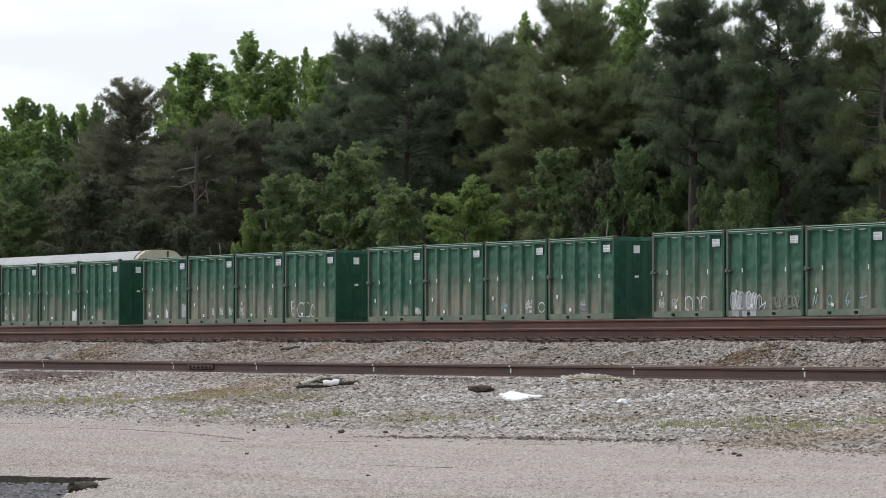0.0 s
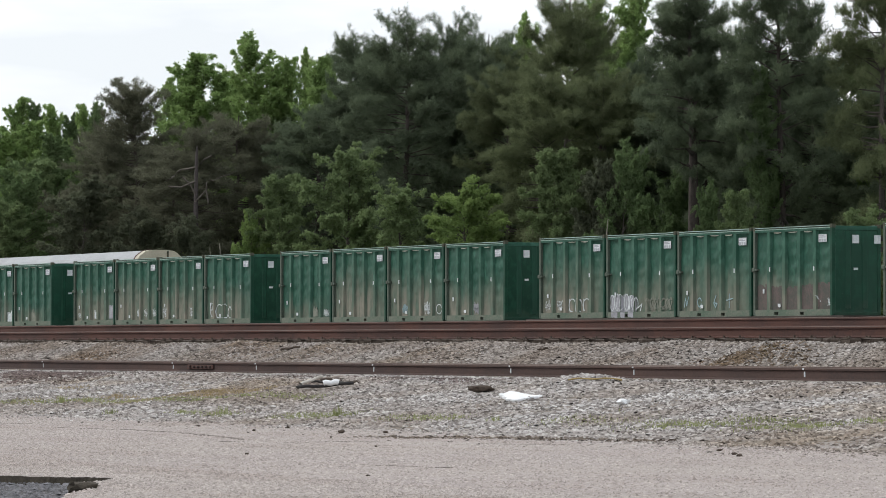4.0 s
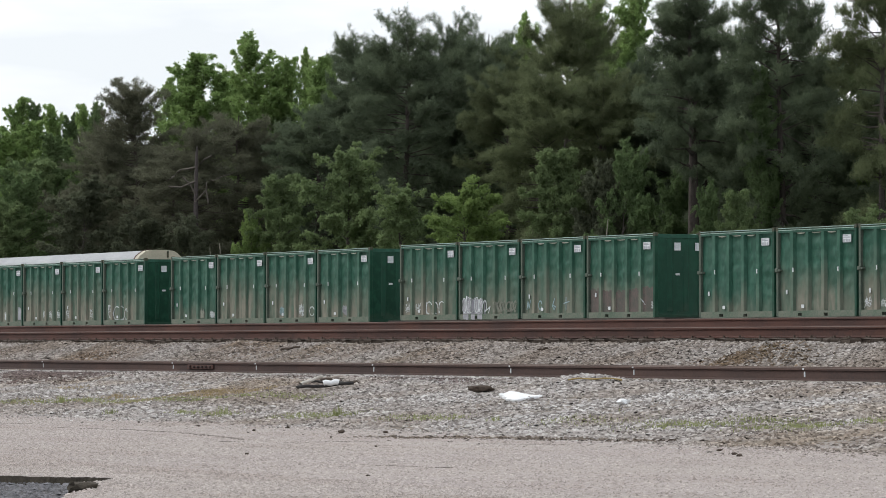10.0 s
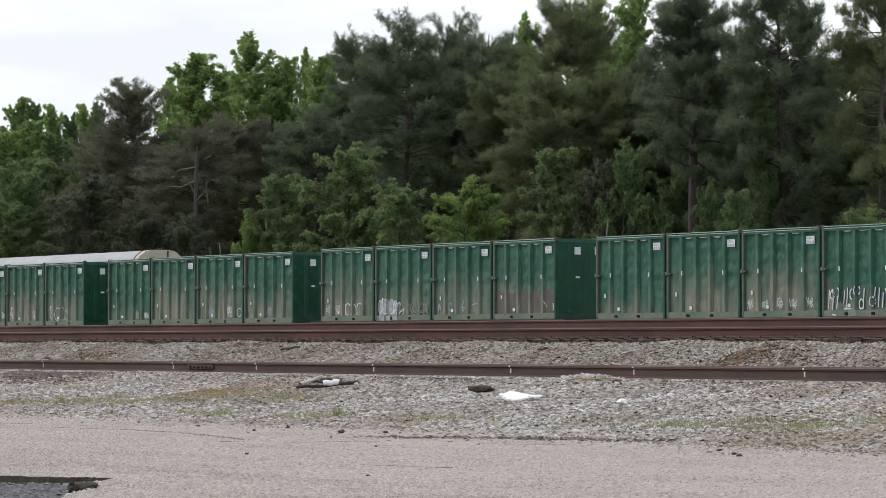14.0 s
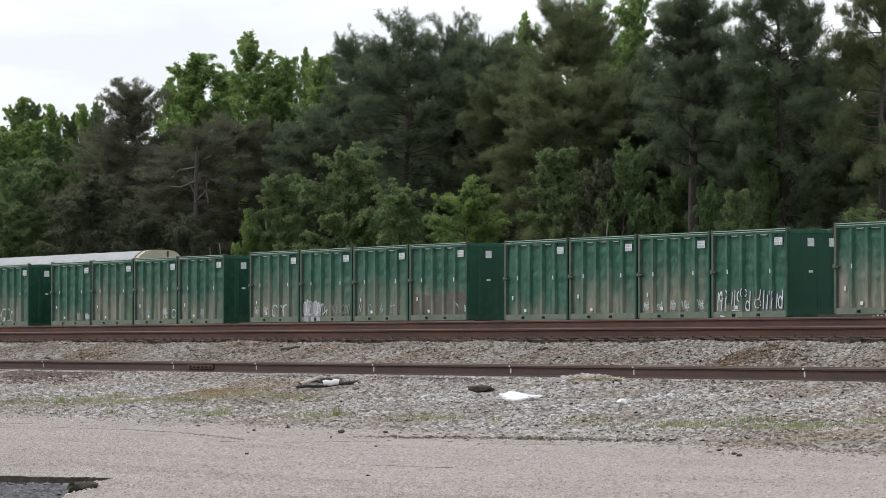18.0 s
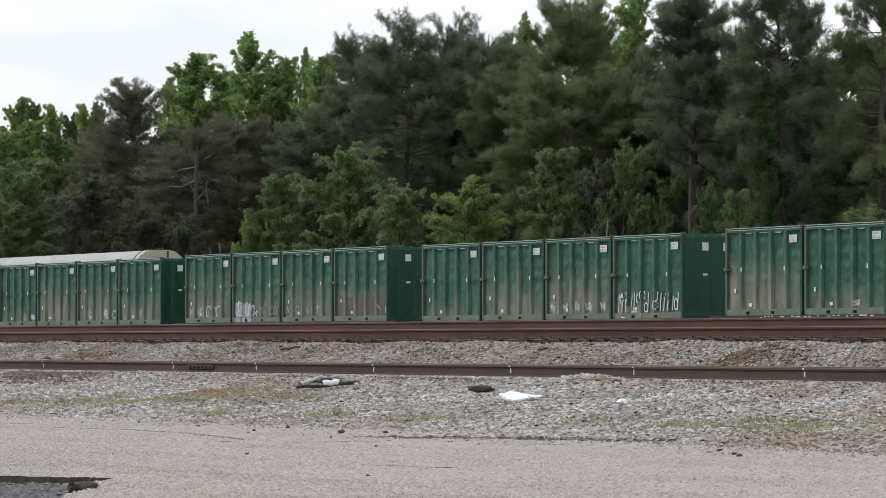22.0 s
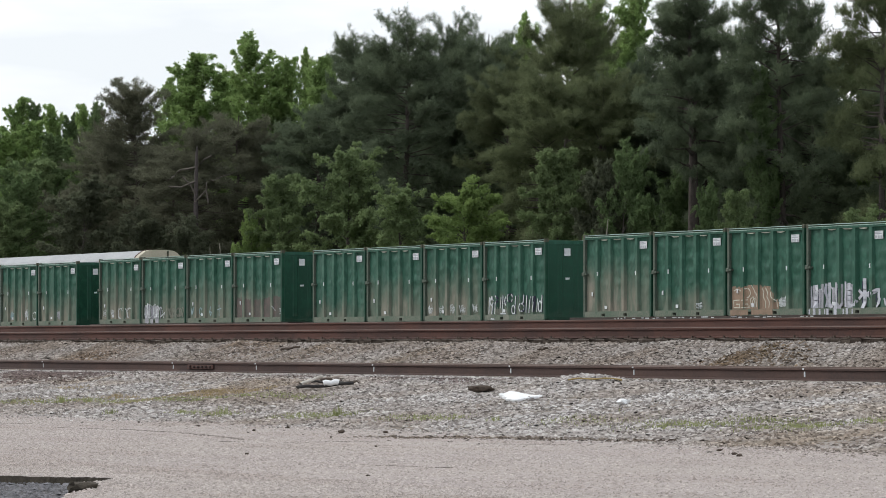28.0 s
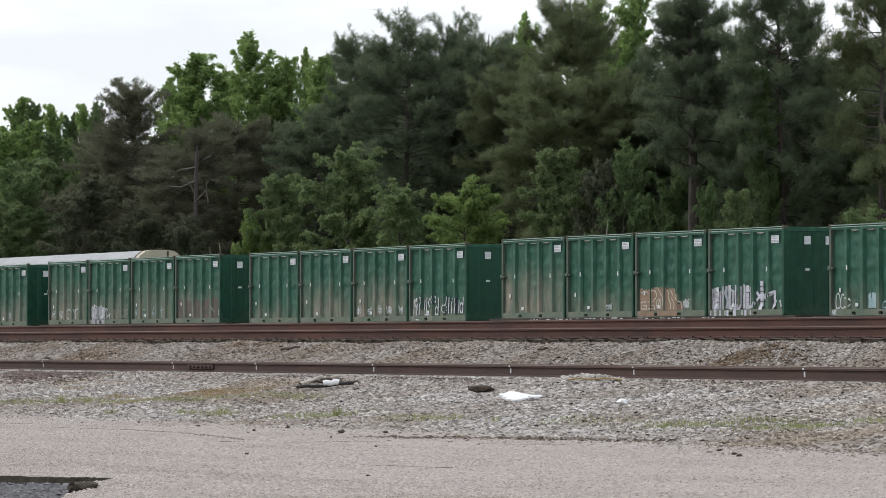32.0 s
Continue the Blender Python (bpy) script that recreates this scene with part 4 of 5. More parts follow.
# ---- auto carrier parked behind the train ----
def auto_carrier():
    a = tagged(new("auto_carrier"), "parked auto carrier railcar with pale rounded roof and cream end", "railway wagon")
    y0, y1, right, left = 96.5, 99.55, -212.6, -240.0
    roof = [(y0, 6.35), (y0 + 0.12, 6.55), (y0 + 0.55, 6.87), (y0 + 0.95, 6.94), (y1 - 0.95, 6.94), (y1 - 0.55, 6.87), (y1 - 0.12, 6.55), (y1, 6.35)]
    part("roof", prism(bmesh.new(), roof, "x", left, right - 0.5), ROOF_ZINC, a)
    roof2 = [(u, v + 0.03) for u, v in roof]
    part("end_roof", prism(bmesh.new(), roof2, "x", right - 0.5, right), CREAM_END, a, "cream roof end")
    part("seam", prism(bmesh.new(), [(u, v + 0.05) for u, v in roof], "x", right - 0.66, right - 0.48), RAIL_RUST, a, "rusty seam band")
    part("side", boxed(left, right - 0.1, y0 + 0.02, y0 + 0.1, 2.2, 6.36), RACK_SIDE, a)
    part("side", boxed(left, right - 0.1, y1 - 0.1, y1 - 0.02, 2.2, 6.36), RACK_SIDE, a)
    part("end_door", boxed(right - 0.1, right, y0 + 0.03, y1 - 0.03, 2.2, 6.34), CREAM_END, a)
    part("end_ladder", boxed(right, right + 0.05, y0 + 1.96, y0 + 2.06, 6.5, 6.9), CASTING, a)
    part("deck", boxed(left, right, y0, y1, 1.95, 2.2), CAR_STEEL, a)
    for x in (left + 3.5, right - 3.5):
        truck = new("truck")
        truck.parent = a
        part("bolster", boxed(x - 1.2, x + 1.2, y0 + 0.5, y1 - 0.5, 1.55, 1.95), CAR_STEEL, truck)
        for q in (x - 0.88, x + 0.88):
            bm = wheel_disc(bmesh.new(), q, 97.24, 97.37, 1.585, 0.42)
            wheel_disc(bm, q, 98.74, 98.87, 1.585, 0.42)
            wheel_disc(bm, q, 97.2, 98.9, 1.585, 0.07, 8)
            part("wheelset", bm, WHEEL_STEEL, truck)


auto_carrier()


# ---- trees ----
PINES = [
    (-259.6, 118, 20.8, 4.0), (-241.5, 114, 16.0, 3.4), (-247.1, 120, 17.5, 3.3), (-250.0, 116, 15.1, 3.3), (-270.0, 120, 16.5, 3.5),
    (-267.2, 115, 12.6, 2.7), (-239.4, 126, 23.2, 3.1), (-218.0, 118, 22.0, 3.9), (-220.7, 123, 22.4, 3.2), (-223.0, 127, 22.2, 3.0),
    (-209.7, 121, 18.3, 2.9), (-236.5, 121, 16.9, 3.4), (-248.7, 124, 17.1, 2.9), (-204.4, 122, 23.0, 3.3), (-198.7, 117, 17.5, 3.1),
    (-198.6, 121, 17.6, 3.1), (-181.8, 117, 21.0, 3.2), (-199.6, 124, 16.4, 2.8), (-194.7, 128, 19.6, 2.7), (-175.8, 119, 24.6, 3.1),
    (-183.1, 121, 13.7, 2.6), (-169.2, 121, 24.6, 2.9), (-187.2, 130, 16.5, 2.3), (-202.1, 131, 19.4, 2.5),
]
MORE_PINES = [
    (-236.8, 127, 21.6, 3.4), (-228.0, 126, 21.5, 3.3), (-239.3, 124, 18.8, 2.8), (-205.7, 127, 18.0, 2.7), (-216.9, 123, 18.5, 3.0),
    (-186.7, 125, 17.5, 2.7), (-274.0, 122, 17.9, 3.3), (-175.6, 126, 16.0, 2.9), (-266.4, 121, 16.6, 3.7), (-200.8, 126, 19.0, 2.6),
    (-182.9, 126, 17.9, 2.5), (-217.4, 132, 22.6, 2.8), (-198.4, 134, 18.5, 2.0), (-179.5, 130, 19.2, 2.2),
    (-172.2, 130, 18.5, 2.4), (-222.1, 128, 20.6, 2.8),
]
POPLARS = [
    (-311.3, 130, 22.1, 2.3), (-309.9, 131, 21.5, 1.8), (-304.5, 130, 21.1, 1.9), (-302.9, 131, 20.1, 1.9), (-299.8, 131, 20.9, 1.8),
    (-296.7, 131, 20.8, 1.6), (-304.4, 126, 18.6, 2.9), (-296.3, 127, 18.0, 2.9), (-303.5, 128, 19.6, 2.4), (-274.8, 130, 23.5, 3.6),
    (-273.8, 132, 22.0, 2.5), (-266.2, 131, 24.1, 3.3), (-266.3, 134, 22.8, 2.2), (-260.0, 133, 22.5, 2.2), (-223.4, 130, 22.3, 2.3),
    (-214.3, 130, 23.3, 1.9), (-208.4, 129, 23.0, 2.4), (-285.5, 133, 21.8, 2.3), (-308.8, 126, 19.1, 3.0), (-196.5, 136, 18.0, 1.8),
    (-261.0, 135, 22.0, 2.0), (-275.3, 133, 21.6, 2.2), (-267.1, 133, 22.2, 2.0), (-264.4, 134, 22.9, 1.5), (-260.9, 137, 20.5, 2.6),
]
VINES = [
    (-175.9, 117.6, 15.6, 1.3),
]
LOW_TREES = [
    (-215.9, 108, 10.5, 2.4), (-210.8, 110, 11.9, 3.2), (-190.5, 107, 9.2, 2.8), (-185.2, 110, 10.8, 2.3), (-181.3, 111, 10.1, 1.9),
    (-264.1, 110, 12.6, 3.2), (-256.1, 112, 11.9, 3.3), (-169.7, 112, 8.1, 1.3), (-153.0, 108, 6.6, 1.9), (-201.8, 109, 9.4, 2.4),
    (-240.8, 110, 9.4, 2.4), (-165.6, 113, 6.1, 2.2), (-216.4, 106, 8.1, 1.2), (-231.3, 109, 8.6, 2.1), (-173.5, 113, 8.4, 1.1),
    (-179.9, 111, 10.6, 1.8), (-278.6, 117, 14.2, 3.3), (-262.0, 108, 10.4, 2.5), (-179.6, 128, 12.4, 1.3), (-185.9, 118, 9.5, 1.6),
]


def tube(verts, faces, pts, radii, sides):
    """Adds a tapered tube through pts."""
    first = len(verts)
    for i, p in enumerate(pts):
        d = (pts[min(i + 1, len(pts) - 1)] - pts[max(i - 1, 0)]).normalized()
        u = d.orthogonal().normalized()
        w = d.cross(u)
        for k in range(sides):
            a = math.tau * k / sides
            verts.append(p + (u * math.cos(a) + w * math.sin(a)) * radii[i])
    for i in range(len(pts) - 1):
        for k in range(sides):
            q = first + i * sides
            faces.append((q + k, q + (k + 1) % sides, q + sides + (k + 1) % sides, q + sides + k))


def unit(v):
    return v / (np.linalg.norm(v, axis=1, keepdims=True) + 1e-9)


def needles(rng, centres, axes, per, long, wide):
    """Pine tufts: thin needles that burst from the last stretch of a twig, most of them forwards and upwards."""
    c, a = np.repeat(np.asarray(centres), per, 0), np.repeat(unit(np.asarray(axes)), per, 0)
    n = len(c)
    p = c + a * rng.uniform(-0.32, 0.1, (n, 1)) + rng.normal(scale=0.10, size=(n, 3))
    out = unit(a * 0.45 + rng.normal(scale=0.65, size=(n, 3)) + np.array([0, 0, 0.18]))
    side = unit(np.cross(out, rng.normal(size=(n, 3))))
    s = rng.uniform(0.65, 1.25, (n, 1))
    return np.stack([p + side * wide, p - side * wide, p + out * long * s], 1).reshape(-1, 3), np.arange(3 * n).reshape(n, 3)


def leaves(rng, centres, axes, lengths, per, long, wide, hang):
    """Leafy twigs: leaves on both sides of a twig that bends down towards its tip."""
    c, a = np.repeat(np.asarray(centres), per, 0), np.repeat(unit(np.asarray(axes)), per, 0)
    r = np.repeat(np.asarray(lengths), per)[:, None]
    n = len(c)
    q = rng.uniform(0.0, 1.0, (n, 1)) ** 0.8
    p = c + a * r * q + np.array([0, 0, -hang]) * r * q * q + rng.normal(scale=0.16, size=(n, 3)) * r * (1.15 - 0.6 * q)
    out = unit(a * 0.5 + rng.normal(scale=0.6, size=(n, 3)) + np.array([0, 0, -0.35 * hang]))
    side = unit(np.cross(out, rng.normal(size=(n, 3)) + np.array([0, 0, 0.3])))
    s = rng.uniform(0.6, 1.3, (n, 1))
    return np.stack([p + side * wide * s, p - side * wide * s, p + out * long * s], 1).reshape(-1, 3), np.arange(3 * n).reshape(n, 3)


def grow(name, label, seed, tall, limbs, low, reach, rise, per, long, wide, bark, foliage, thick=0.3, droop=0.0, bare=0.3, fan=0.8, twig=0.8, dense=2.4, hang=0.3, tufted=False, crowd=1.0):
    """A tree of the given height: trunk, limbs from low to the top, twigs on both sides of the limbs, and leaves or needle tufts on the twigs."""
    rng = np.random.default_rng(seed)
    tree = tagged(new(name), label, "tree")
    v, f = [], []
    lean = Vector((rng.uniform(-0.5, 0.5), rng.uniform(-0.5, 0.5), 0))
    path = [Vector((0, 0, tall * i / 8)) + lean * (i / 8) ** 2 + Vector((rng.uniform(-0.12, 0.12), rng.uniform(-0.12, 0.12), 0)) * (0 < i) for i in range(9)]
    tube(v, f, path, [thick * (1.25 if i == 0 else 1 - 0.11 * i) for i in range(9)], 9)
    arrays("trunk", [tuple(p) for p in v], f, bark, tree)
    v, f, cs, ax, ls = [], [], [], [], []
    for k in range(limbs):
        h = low + ((0.94 if tufted else 0.985) - low) * ((k + rng.uniform(0, 1)) / limbs) ** crowd
        i = min(int(h * 8), 7)
        base = path[i].lerp(path[i + 1], h * 8 - i)
        size = reach(h) * rng.uniform(0.55, 1.2)
        turn, angle = rng.uniform(0, math.tau), rise(h) + rng.uniform(-0.4, 0.4)
        way = Vector((math.cos(turn) * math.cos(angle), math.sin(turn) * math.cos(angle), math.sin(angle)))
        pts = [base + way * size * q + Vector((0, 0, -droop * size * q * q + 0.06 * rng.normal())) for q in (0, 0.35, 0.7, 1.0)]
        across = Vector((-way.y, way.x, 0)).normalized()
        r0 = thick * (1 - 0.85 * h) * 0.26 + 0.015
        tube(v, f, pts, [r0, r0 * 0.7, r0 * 0.4, 0.015], 4)
        count = max(4, int(size * dense))
        for q in np.linspace(bare * min(1.0, (1.0 - h) / 0.35), 1.0, count):
            j = min(int(q * 3), 2)
            p = pts[j].lerp(pts[j + 1], q * 3 - j)
            for s in (-1, 1):
                d = way * rng.uniform(0.4, 1.0) + across * s * rng.uniform(0.2, 1.0) * fan + Vector((0, 0, rng.uniform(-0.4, 0.65)))
                d.normalize()
                length = (twig + 0.22 * size * (1.05 - q)) * rng.uniform(0.5, 1.2)
                if tufted:
                    for along in np.arange(length, 0.2, -0.42):
                        bend = Vector(rng.normal(scale=0.1, size=3))
                        cs.append(tuple(p + d * along + bend + Vector((0, 0, 0.12 * along * along))))
                        ax.append(tuple(d + bend * 3 + Vector((0, 0, 0.35))))
                else:
                    cs.append(tuple(p)), ax.append(tuple(d)), ls.append(length)
    arrays("branchwork", [tuple(p) for p in v], f, bark, tree)
    lv, lf = needles(rng, cs, ax, per, long, wide) if tufted else leaves(rng, cs, ax, ls, per, long, wide, hang)
    arrays("crown", lv, lf, foliage, tree)
    return tree


def pine_reach(h):
    return 1.0 + 3.1 * math.sqrt(max(0.0, 1.0 - ((h - 0.60) / 0.42) ** 2)) if h > 0.60 else 4.1 - 2.6 * (0.60 - h)


def umbrella_reach(h):
    return 0.5 + 2.6 * math.sqrt(max(0.0, 1.0 - ((h - 0.74) / 0.26) ** 2)) if h > 0.74 else 3.1 + 1.2 * (0.74 - h)


PINE_LABEL = "tall dark green pine with tufted needles at the wood's edge"
TRUNK_LABEL = "tall dark pine with a thick bare trunk below its crown"
PINE_SORTS = ((1, 0.16, PINE_LEAF, 44, 0.42, 124), (2, 0.24, PINE_LEAF, 44, 0.42, 118), (3, 0.10, PINE_LEAF, 44, 0.42, 130), (4, 0.16, BROWN_PINE_LEAF, 40, 0.5, 150),
              (5, 0.10, BROWN_PINE_LEAF, 40, 0.4, 116), (6, 0.14, BROWN_PINE_LEAF, 40, 0.4, 116), (7, 0.12, OLIVE_PINE_LEAF, 44, 0.4, 124), (8, 0.50, PINE_LEAF, 44, 0.4, 104))
pine_kinds = [grow("pine_tree", PINE_LABEL if low < 0.5 else TRUNK_LABEL, s, 22.0, n, low, umbrella_reach if s == 4 else pine_reach, lambda h: -0.02 + 1.6 * max(0, h - 0.55), per, 0.25, 0.021, BARK_PINE, mat_,
                   0.33 if low < 0.5 else 0.56, 0.02, bare, 1.0, 0.45, 2.9, tufted=True, crowd=0.72) for s, low, mat_, per, bare, n in PINE_SORTS]


def poplar_reach(h):
    return 0.9 + 3.3 * min(1.0, (1.0 - h) / 0.5) ** 0.75


POPLAR_LABEL = "tall light green broadleaf tree with upright limbs behind the pines"
poplar_kinds = [grow("poplar_tree", POPLAR_LABEL, s, 21.0, 92, 0.12, poplar_reach, lambda h: 0.66 + 0.55 * h, 70, 0.145, 0.066, BARK_GREY, mat_, 0.26, 0.0, 0.3, 0.75, 0.65, 2.0, 0.15) for s, mat_ in ((11, POPLAR_LEAF), (12, POPLAR_LEAF), (13, POPLAR_LEAF), (14, VINE_LEAF))]


def low_reach(h):
    return 0.7 + 2.7 * math.sqrt(max(0.0, 1.0 - ((h - 0.42) / 0.62) ** 2))


LOW_LABEL = "low rounded broadleaf tree at the foot of the wood"
low_kinds = [grow("broadleaf_tree", LOW_LABEL, s, 11.0, 84, 0.05, low_reach, lambda h: 0.25 + 0.6 * h, 84, 0.135, 0.058, BARK_GREY, mat_, 0.16, 0.1, 0.35, 0.9, 0.6, 2.0, 0.45)
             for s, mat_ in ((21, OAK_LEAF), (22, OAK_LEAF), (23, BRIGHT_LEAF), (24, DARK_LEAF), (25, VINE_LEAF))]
DEEP_LABEL = "dark tree deeper in the wood"
deep_kinds = [grow("forest_tree", DEEP_LABEL, s, 18.0, 44, 0.03, lambda h: 1.0 + 4.0 * min(1.0, (1.0 - h) / 0.4) ** 0.7, lambda h: 0.3, 40, 0.40, 0.15, BARK_PINE, mat_, 0.25, 0.0, 0.3, 0.9, 1.0, 1.6)
              for s, mat_ in ((31, PINE_LEAF), (32, OAK_LEAF), (33, PINE_LEAF))]


def plant(kinds, rows, group, tall, wide, pick=None):
    """Sets copies of the grown kinds at (x, y, height, half width)."""
    rng = random.Random(len(rows))
    for k, (x, y, h, w) in enumerate(rows):
        z = float(np.interp(y, PY, PZ)) - 0.05
        src = kinds[pick[k] if pick else k % len(kinds)]
        ob = copy_thing(src, pose(x, y, z, 0, 0, rng.uniform(0, 360)))
        ob.scale = (w / wide, w / wide, h / tall)
        tagged(ob, group=group)


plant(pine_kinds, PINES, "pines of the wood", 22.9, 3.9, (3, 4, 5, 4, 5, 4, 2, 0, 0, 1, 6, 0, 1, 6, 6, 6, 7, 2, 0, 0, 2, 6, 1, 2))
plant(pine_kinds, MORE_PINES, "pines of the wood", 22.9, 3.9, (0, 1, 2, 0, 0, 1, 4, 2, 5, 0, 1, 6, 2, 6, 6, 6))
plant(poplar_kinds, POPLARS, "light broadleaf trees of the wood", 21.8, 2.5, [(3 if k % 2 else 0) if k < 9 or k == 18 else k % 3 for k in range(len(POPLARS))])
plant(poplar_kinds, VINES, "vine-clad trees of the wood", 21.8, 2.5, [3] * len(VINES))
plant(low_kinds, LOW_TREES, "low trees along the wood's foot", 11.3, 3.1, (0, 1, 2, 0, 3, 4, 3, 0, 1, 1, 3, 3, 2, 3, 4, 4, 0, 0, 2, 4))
# the wood's depth
deep = random.Random(8)
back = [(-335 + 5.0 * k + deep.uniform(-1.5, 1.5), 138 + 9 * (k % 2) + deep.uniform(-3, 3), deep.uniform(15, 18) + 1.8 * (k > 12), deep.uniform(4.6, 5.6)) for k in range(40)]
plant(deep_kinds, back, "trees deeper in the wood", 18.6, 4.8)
for kinds in (pine_kinds, poplar_kinds, low_kinds, deep_kinds):
    for p in kinds:
        for o in (*p.children_recursive, p):
            bpy.data.objects.remove(o)

# ---- dead tree at the wood's edge ----
def snag():
    t = tagged(new("dead_tree"), "bare grey-brown dead pine with crooked pale limbs", "tree")
    x, y, z = (-232.8, 110.0, 0.78)
    v, f = [], []
    tube(v, f, [Vector((x, y, z)), Vector((x + 0.1, y, z + 5)), Vector((x - 0.1, y, z + 9.5)), Vector((x, y, z + 12.6)), Vector((x + 0.06, y, z + 13.5)), Vector((x + 0.1, y, z + 13.8))], [0.21, 0.18, 0.15, 0.12, 0.08, 0.03], 9)
    arrays("trunk", [tuple(p) for p in v], f, BARK_SNAG, t)
    r = Vector((math.cos(TURN), math.sin(TURN), 0))
    for run in (((0.0, 12.3), (0.7, 12.9), (1.2, 13.12)), ((0.0, 12.35), (-0.55, 12.22), (-0.85, 12.2), (-1.1, 12.05), (-1.37, 11.72), (-1.72, 11.44)), ((0.0, 10.6), (-0.35, 11.25), (-0.8, 11.72)),
                ((0.0, 10.0), (0.25, 10.25), (0.82, 10.82), (0.84, 11.3), (1.02, 11.5), (1.35, 11.45), (2.07, 11.76), (2.77, 11.91)), ((0.8, 10.8), (0.9, 10.4), (0.98, 9.88)), ((0.0, 11.4), (-0.9, 11.0), (-1.7, 11.05))):
        v, f = [], []
        pts = [Vector((x, y - 0.1, z)) + r * a + Vector((0, -0.09 * abs(a), b)) for a, b in run]
        tube(v, f, pts, [0.068 - 0.007 * k for k in range(len(pts))], 6)
        arrays("limb", [tuple(p) for p in v], f, BARK_GREY, t)


snag()


def sapling(x, y, z, tall, bend):
    """A bare young stem with two side twigs."""
    t = tagged(new("bare_sapling"), "thin bare pale sapling before the wood", "sapling")
    r = Vector((math.cos(TURN), math.sin(TURN), 0))
    stem = [Vector((x, y, z + tall * k / 5)) + r * bend * (k / 5) ** 2 for k in range(6)]
    v, f = [], []
    tube(v, f, stem, [0.062 - 0.007 * k for k in range(6)], 6)
    arrays("stem", [tuple(p) for p in v], f, BARK_PALE, t)
    for k, s in ((3, 1), (4, -1)):
        v, f = [], []
        tube(v, f, [stem[k], stem[k] + r * 0.25 * s + Vector((0, 0, 0.3)), stem[k] + r * 0.4 * s + Vector((0, 0, 0.75))], [0.02, 0.015, 0.008], 5)
        arrays("twig", [tuple(p) for p in v], f, BARK_GREY, t)


for sap in [(-171.1, 104.3, 0.75, 7.0, 0.42), (-216.1, 104.0, 0.75, 6.8, -0.25), (-217.4, 104.0, 0.75, 6.5, -0.3)]:
    sapling(*sap)


# ---- small things along the track and on the road ----
def near_rail_marks():
    """Paint ticks and a joint bar on the near rail."""
    track = bpy.data.objects["track_near"]
    for x in (-70.85, -64.67, -61.16, -56.68, -52.07, -48.39, -43.9):
        bm = boxed(x - 0.015, x + 0.015, 30.083, 30.092, 0.70, 0.778)
        box(bm, x - 0.02, x + 0.02, 30.060, 30.066, 0.80, 0.822)
        part("paint_mark", bm, WHITE_DECAL, track, "white paint tick")
    bar = part("joint_bar", boxed(-64.0, -62.9, 30.055, 30.09, 0.70, 0.785, bevel=0.008), RAIL_RUST, track, "bolted joint bar")
    for k in range(6):
        part("bolt", boxed(-63.88 + 0.17 * k, -63.83 + 0.17 * k, 30.02, 30.056, 0.72, 0.765, bevel=0.008), RAIL_DARK, bar)


near_rail_marks()


def blades(rng, spots, count, tall, spread, wide=0.012):
    """Grass blades: bent strips of two quads."""
    v, f = [], []
    for x, y in spots:
        for _ in range(count):
            px, py = x + rng.gauss(0, spread), y + rng.gauss(0, spread * 0.6)
            pz = float(height(px, py)) - 0.01
            h, a = tall * rng.uniform(0.45, 1.15), rng.uniform(0, math.tau)
            dx, dy, lean = math.cos(a) * wide, math.sin(a) * wide, rng.uniform(0.1, 0.55) * h
            bx, by = math.cos(a + 1.57) * lean, math.sin(a + 1.57) * lean
            i = len(v)
            v += [(px - dx, py - dy, pz), (px + dx, py + dy, pz), (px + dx * 0.8 + bx * 0.35, py + dy * 0.8 + by * 0.35, pz + h * 0.6), (px - dx * 0.8 + bx * 0.35, py - dy * 0.8 + by * 0.35, pz + h * 0.6),
                  (px + dx * 0.2 + bx, py + dy * 0.2 + by, pz + h), (px - dx * 0.2 + bx, py - dy * 0.2 + by, pz + h)]
            f += [(i, i + 1, i + 2, i + 3), (i + 3, i + 2, i + 4, i + 5)]
    return v, f


# stretches of grass: from (x, y) to (x, y), half width, tufts
GREEN_STRIPS = [((-61.9, 25.5), (-59.6, 26.18), 0.16, 130), ((-59.6, 26.18), (-56.3, 26.43), 0.15, 170), ((-56.3, 26.45), (-53.3, 27.45), 0.16, 150), ((-50.4, 25.23), (-48.3, 25.38), 0.16, 110),
                ((-47.4, 25.41), (-45.6, 25.55), 0.16, 80), ((-43.5, 25.7), (-40.4, 25.6), 0.24, 60), ((-40.4, 25.45), (-39.3, 25.8), 0.18, 100), ((-39.9, 26.3), (-38.9, 26.5), 0.16, 60),
                ((-38.8, 25.75), (-37.2, 25.9), 0.2, 130), ((-37.6, 26.55), (-36.8, 26.8), 0.16, 50), ((-54.0, 25.1), (-51.9, 25.2), 0.12, 60)]
DRY_STRIPS = [((-63.0, 27.1), (-62.5, 27.25), 0.1, 26), ((-59.8, 26.6), (-59.2, 26.75), 0.1, 30), ((-58.2, 27.3), (-55.7, 27.6), 0.2, 150), ((-61.9, 25.7), (-56.3, 26.6), 0.25, 90), ((-57.2, 26.9), (-56.0, 27.1), 0.12, 30)]
